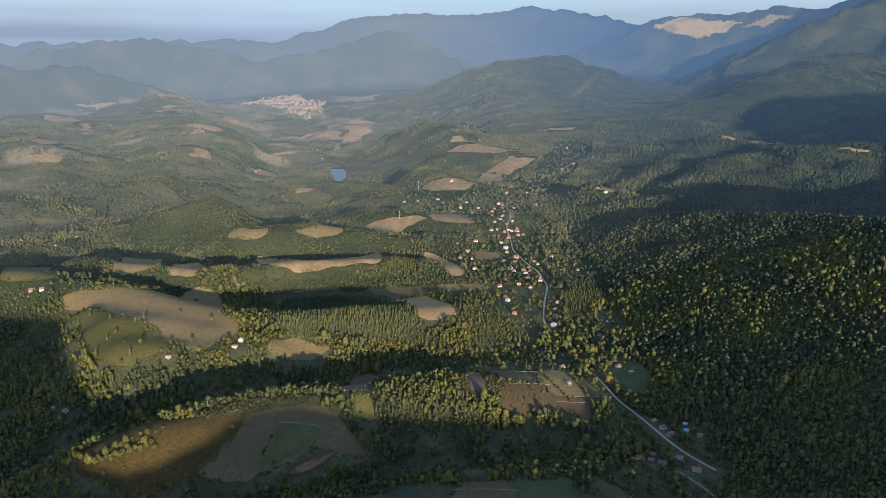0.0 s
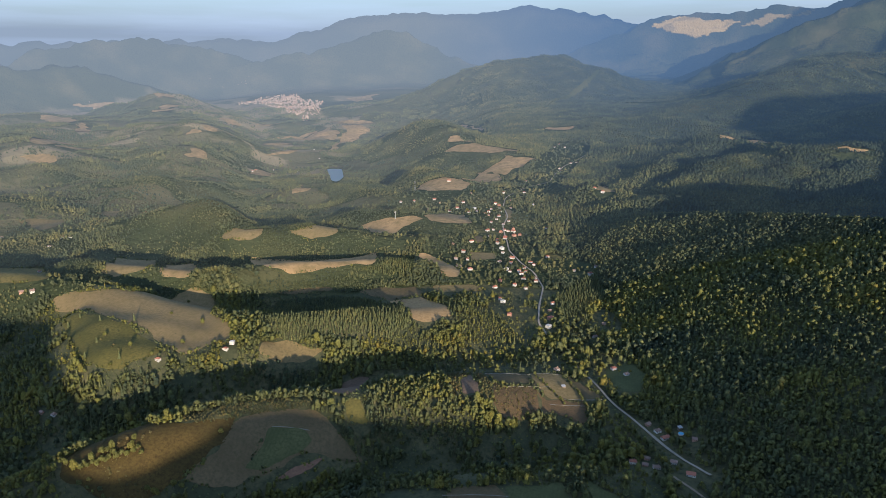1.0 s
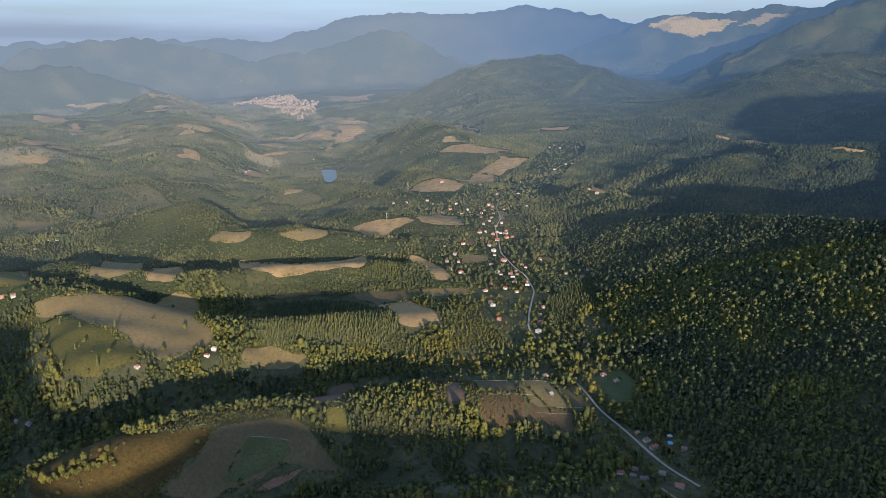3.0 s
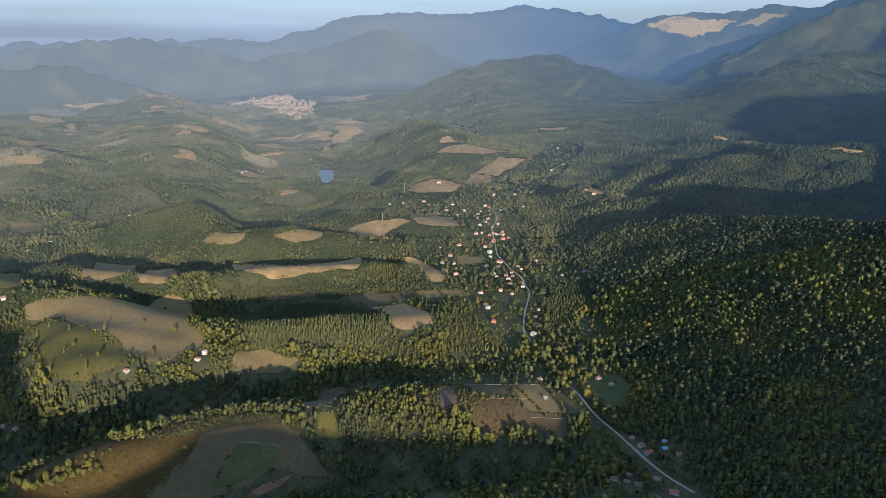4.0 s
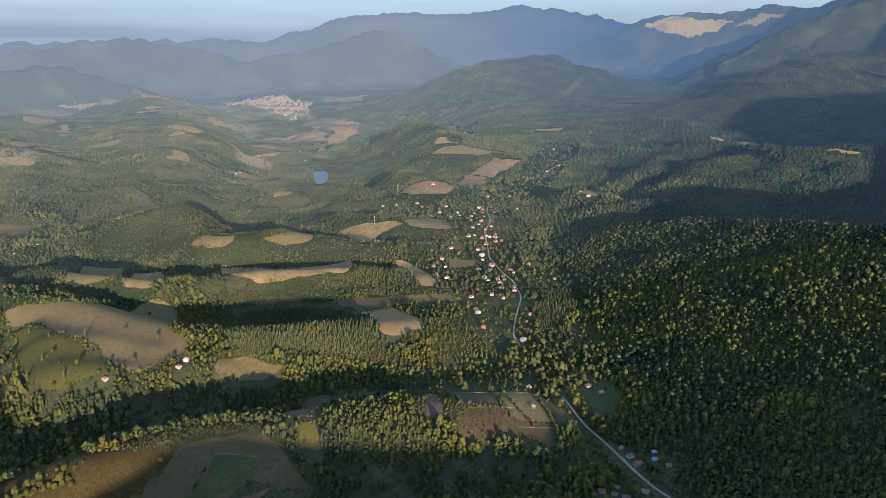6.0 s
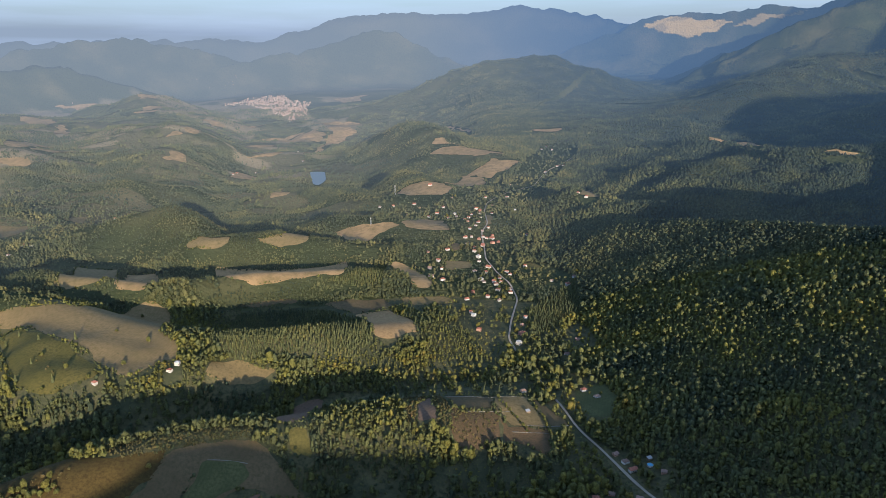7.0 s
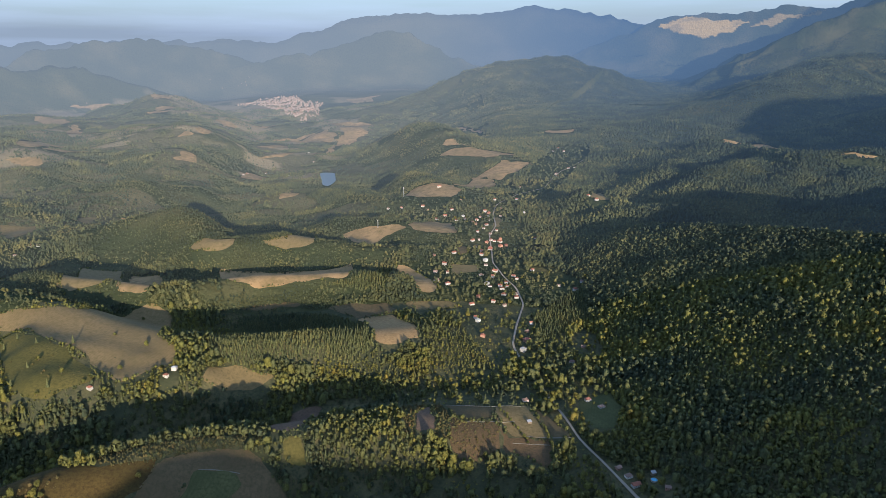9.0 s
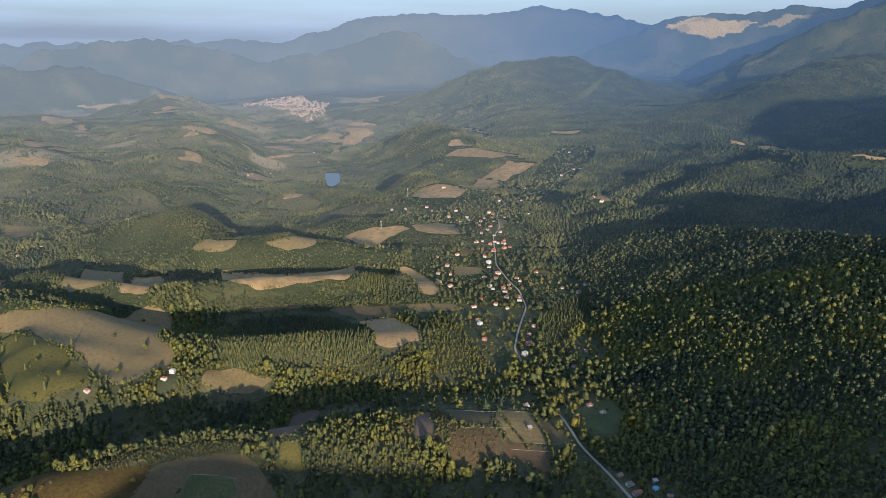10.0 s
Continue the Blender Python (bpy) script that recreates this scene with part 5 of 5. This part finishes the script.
# ---- town ----
def town(outline, count, share, name, label):
    """A far settlement: joined houses and blocks too small to tell apart."""
    r = np.random.default_rng(11)
    (x0, y0), (x1, y1) = np.min(outline, 0), np.max(outline, 0)
    x, y = r.uniform(x0, x1, count), r.uniform(y0, y1, count)
    ok = inside(x, y, outline) & (r.random(count) < share * (0.62 - 0.35 * smooth(-1350, -1850, x)) * (0.35 + 0.65 * smooth(-0.35, 0.0, fbm(x, y, 140, 3, 91))))
    x, y = x[ok], y[ok]
    wall, roof, base = ([], []), ([], []), [0, 0]
    z = land(x, y)
    for k in range(len(x)):
        w, d, h = r.uniform(7, 13), r.uniform(6, 10), r.choice([5, 7, 9, 14], p=[0.4, 0.3, 0.2, 0.1])
        a = r.uniform(0, math.pi)
        c = np.array([(-w, -d), (w, -d), (w, d), (-w, d)]) / 2 @ np.array([(math.cos(a), math.sin(a)), (-math.sin(a), math.cos(a))])
        lo = [(x[k] + p, y[k] + q, z[k] - 4) for p, q in c]
        hi = [(x[k] + p, y[k] + q, z[k] + h) for p, q in c]
        top = [(x[k], y[k], z[k] + h + 3.5)]
        i = base[0]
        wall[0].extend(lo + hi)
        for s in range(4):
            t = (s + 1) % 4
            wall[1].extend([(i + s, i + t, i + 4 + t), (i + s, i + 4 + t, i + 4 + s)])
        j = base[1]
        roof[0].extend(hi + top)
        roof[1].extend([(j + s, j + (s + 1) % 4, j + 4) for s in range(4)])
        base = [i + 8, j + 5]
    ob = tagged(new(name), label, name.split("_")[-1], kind="stuff")
    for name, (v, f), mat in (("wall", wall, TOWNWALL), ("roof", roof, TOWNROOF)):
        v = np.array(v)
        p = raw(name, np.stack(squeeze(v[:, 0], v[:, 1], v[:, 2]), 1), f, mat, haze_mix=haze_mix(v[:, 0], v[:, 1]))
        p.parent = ob


town(TOWN, 7000, 0.66, "town", "far sunlit town of pale houses with reddish roofs")
town(UPPER_VILLAGE, 260, 0.3, "far_village", "scattered far village of pale houses")
town(WEST_HAMLET, 160, 0.5, "far_hamlet", "far hamlet with long pale sheds")


# ---- single trees ----
def leafy(points, reach, seed, rx, rz, lobes):
    """A broad crown of several leafy lobes."""
    r = np.random.default_rng(seed)
    vs, fs, base = [], [], 0
    for k in range(lobes):
        v, f = crown_template(points, 0.85, reach, seed * 31 + k, -0.6)
        a, q = k * 2.4 + r.random(), (0.0 if k == 0 else 0.55)
        size = 0.78 if k == 0 else 0.42 + 0.16 * r.random()
        c = np.array([q * math.cos(a), q * math.sin(a), (0.1 if k == 0 else -0.25 + 0.8 * r.random())])
        vs.append((v * size + c) * (rx, rx, rz))
        fs.append(f + base)
        base += len(v)
    return np.vstack(vs), np.vstack(fs)


def single_tree(kind):
    high, rx, rz, label = (
        (2.4, 2.8, 3.2, "single round green broadleaf tree at a field edge"),
        (3.4, 4.2, 5.0, "large yellowish green broadleaf tree standing alone"),
        (3.0, 2.6, 4.4, "tall leafy tree with an uneven green crown"),
        (1.0, 11.0, 11.0, "slender young conifer standing on a grassy slope"),
    )[kind]
    ob = tagged(new("fir_tree" if kind == 3 else "broadleaf_tree"), label, "tree", "single trees")
    bm = bmesh.new()
    bmesh.ops.create_cone(bm, cap_ends=True, segments=7, radius1=0.32, radius2=0.14, depth=high + 1.5, matrix=Matrix.Translation((0, 0, (high - 1.5) / 2)))
    if kind != 3:
        for k in range(3):
            limb = Matrix.Translation((0, 0, high * 0.75)) @ pose(0, 0, 0, 38, 0, 120 * k + 20) @ Matrix.Translation((0, 0, rx * 0.4))
            bmesh.ops.create_cone(bm, cap_ends=False, segments=5, radius1=0.13, radius2=0.05, depth=rx * 0.8, matrix=limb)
    part("trunk", bm, BARK, ob)
    if kind == 3:
        v, f = fir_template(7, 9, 300)
        v = v * rx
    else:
        v, f = leafy(70, 0.26, 200 + kind, rx, rz, 5)
        v = v + (0, 0, high + 0.2 * rz)
    crown = raw("crown", v, f, NEEDLES if kind == 3 else BROADLEAF, False, tint=np.full(len(v), (0.62, 0.86, 0.66, 0.55)[kind]))
    crown.parent = ob
    return ob


TREES = [single_tree(k) for k in range(4)]
planted = set()


def plant(x, y, kind, size):
    z = float(land(np.array([x]), np.array([y]))[0])
    turn = random.uniform(0, 360)
    if kind not in planted:
        planted.add(kind)
        ob = TREES[kind]
        ob.matrix_basis = pose(x, y, z, 0, 0, turn)
    else:
        ob = copy_thing(TREES[kind], pose(x, y, z, 0, 0, turn))
    ob.scale = (size, size, size * random.uniform(0.9, 1.15))
    return ob


random.seed(9)
for x, y, k in LONE_TREES + FIELD_TREES + MEADOW_TREES + SLOPE_TREES + PLOT_TREES:
    plant(x, y, k, random.uniform(0.75, 1.1) * (0.85 if k == 3 else 1.0))
for line in HEDGES:
    for hx, hy in rounded(line, False, 4.5)[::1]:
        plant(hx + random.uniform(-1.5, 1.5), hy + random.uniform(-1.5, 1.5), random.choice([0, 0, 2]), random.uniform(0.35, 0.8))

for hx, hy in [h[:2] for h in HOMES_NEAR + HOMES_HILL + HOMES_COTTAGES] + HOMES_LOWER + HOMES_MIDDLE[:10]:
    for k in range(2):
        a, q = random.uniform(0, 2 * math.pi), random.uniform(8, 15)
        gx, gy = hx + q * math.cos(a), hy + q * abs(math.sin(a))
        if off_line(np.array([gx]), np.array([gy]), ROAD, 4)[0]:
            plant(gx, gy, random.choice([0, 0, 1, 2]), random.uniform(0.5, 0.85))


# ---- low field walls ----
def low_wall(line):
    p = rounded(line, False, 4.0)
    z = land(p[:, 0], p[:, 1])
    t = np.gradient(p, axis=0)
    t /= np.hypot(t[:, 0], t[:, 1])[:, None]
    side = np.stack([-t[:, 1], t[:, 0]], 1) * 0.35
    high = 0.6 + 0.2 * fbm(p[:, 0], p[:, 1], 6, 2, 77)
    rings = [np.column_stack([p + side * s, z + h]) for s, h in ((-1, -0.4), (-0.7, high), (0.7, high), (1, -0.4))]
    v = np.stack(rings, 1).reshape(-1, 3)
    i = (np.arange(len(p) - 1)[:, None] * 4 + np.arange(3)).ravel()
    return tagged(raw("stone_wall", v, np.stack([i, i + 1, i + 5, i + 4], 1), STONE), "low pale dry stone field wall", "wall", "field walls")


for line in WALL_LINES:
    low_wall(line)


# ---- masts ----
def mast(x, y, high):
    z = float(land(np.array([x]), np.array([y]))[0])
    ob = tagged(new("mast"), "pale steel lattice mast above the village", "mast", "masts")
    ob.matrix_basis = pose(*(float(a) for a in squeeze(x, y, z)))
    for k in range(3):
        a = 2 * math.pi * k / 3
        bm = bmesh.new()
        bmesh.ops.create_cone(bm, cap_ends=True, segments=6, radius1=0.22, radius2=0.16, depth=high + 1, matrix=Matrix.Translation((0.8 * math.cos(a), 0.8 * math.sin(a), high / 2)))
        part("leg", bm, STEEL, ob)
    bm = bmesh.new()
    for k in range(int(high / 1.6)):
        bmesh.ops.create_cone(bm, cap_ends=True, segments=3, radius1=0.95, radius2=0.95, depth=0.18, matrix=pose(0, 0, 0.8 + 1.6 * k))
    part("bracing", bm, STEEL, ob)
    bm = bmesh.new()
    box(bm, -1.1, 1.1, -0.5, 0.5, high - 1.5, high + 0.6)
    part("aerial", bm, PLASTER, ob)


mast(-66, 1816, 24)
mast(-96, 1469, 16)

# ---- garden pool and sheds ----
pool = tagged(new("swimming_pool"), "small round blue garden pool on a lawn", "pool")
pool.matrix_basis = pose(235, 590, float(land(np.array([235.0]), np.array([590.0]))[0]) + 0.2)
bm = bmesh.new()
bmesh.ops.create_cone(bm, cap_ends=False, segments=28, radius1=2.9, radius2=2.9, depth=1.6, matrix=pose(0, 0, 0.4))
bmesh.ops.create_cone(bm, cap_ends=False, segments=28, radius1=2.7, radius2=2.7, depth=1.6, matrix=pose(0, 0, 0.4))
part("rim", bm, PLASTER, pool)
bm = bmesh.new()
bmesh.ops.create_circle(bm, cap_ends=True, segments=28, radius=2.75, matrix=pose(0, 0, 1.0))
part("water", bm, POOLBLUE, pool)


def shed(x, y, turn):
    z = float(land(np.array([x]), np.array([y]))[0])
    ob = tagged(new("shed"), "small grey timber shed with a sheet roof", "shed", "sheds")
    ob.matrix_basis = pose(x, y, z + 0.2, 0, 0, turn)
    bm = bmesh.new()
    box(bm, -2, 2, -1.5, 1.5, -1, 2.2)
    part("wall", bm, TIMBER, ob)
    bm = bmesh.new()
    v = [bm.verts.new(p) for p in ((-2.3, -1.8, 2.0), (2.3, -1.8, 2.0), (2.3, 1.8, 2.8), (-2.3, 1.8, 2.8))]
    w = [bm.verts.new((p.co.x, p.co.y, p.co.z + 0.15)) for p in v]
    bm.faces.new(v[::-1]), bm.faces.new(w)
    for k in range(4):
        bm.faces.new((v[k], v[(k + 1) % 4], w[(k + 1) % 4], w[k]))
    part("roof", bm, PALEROOF, ob)


for x, y in HOMES_SHEDS:
    shed(x, y, random.uniform(-40, 40))
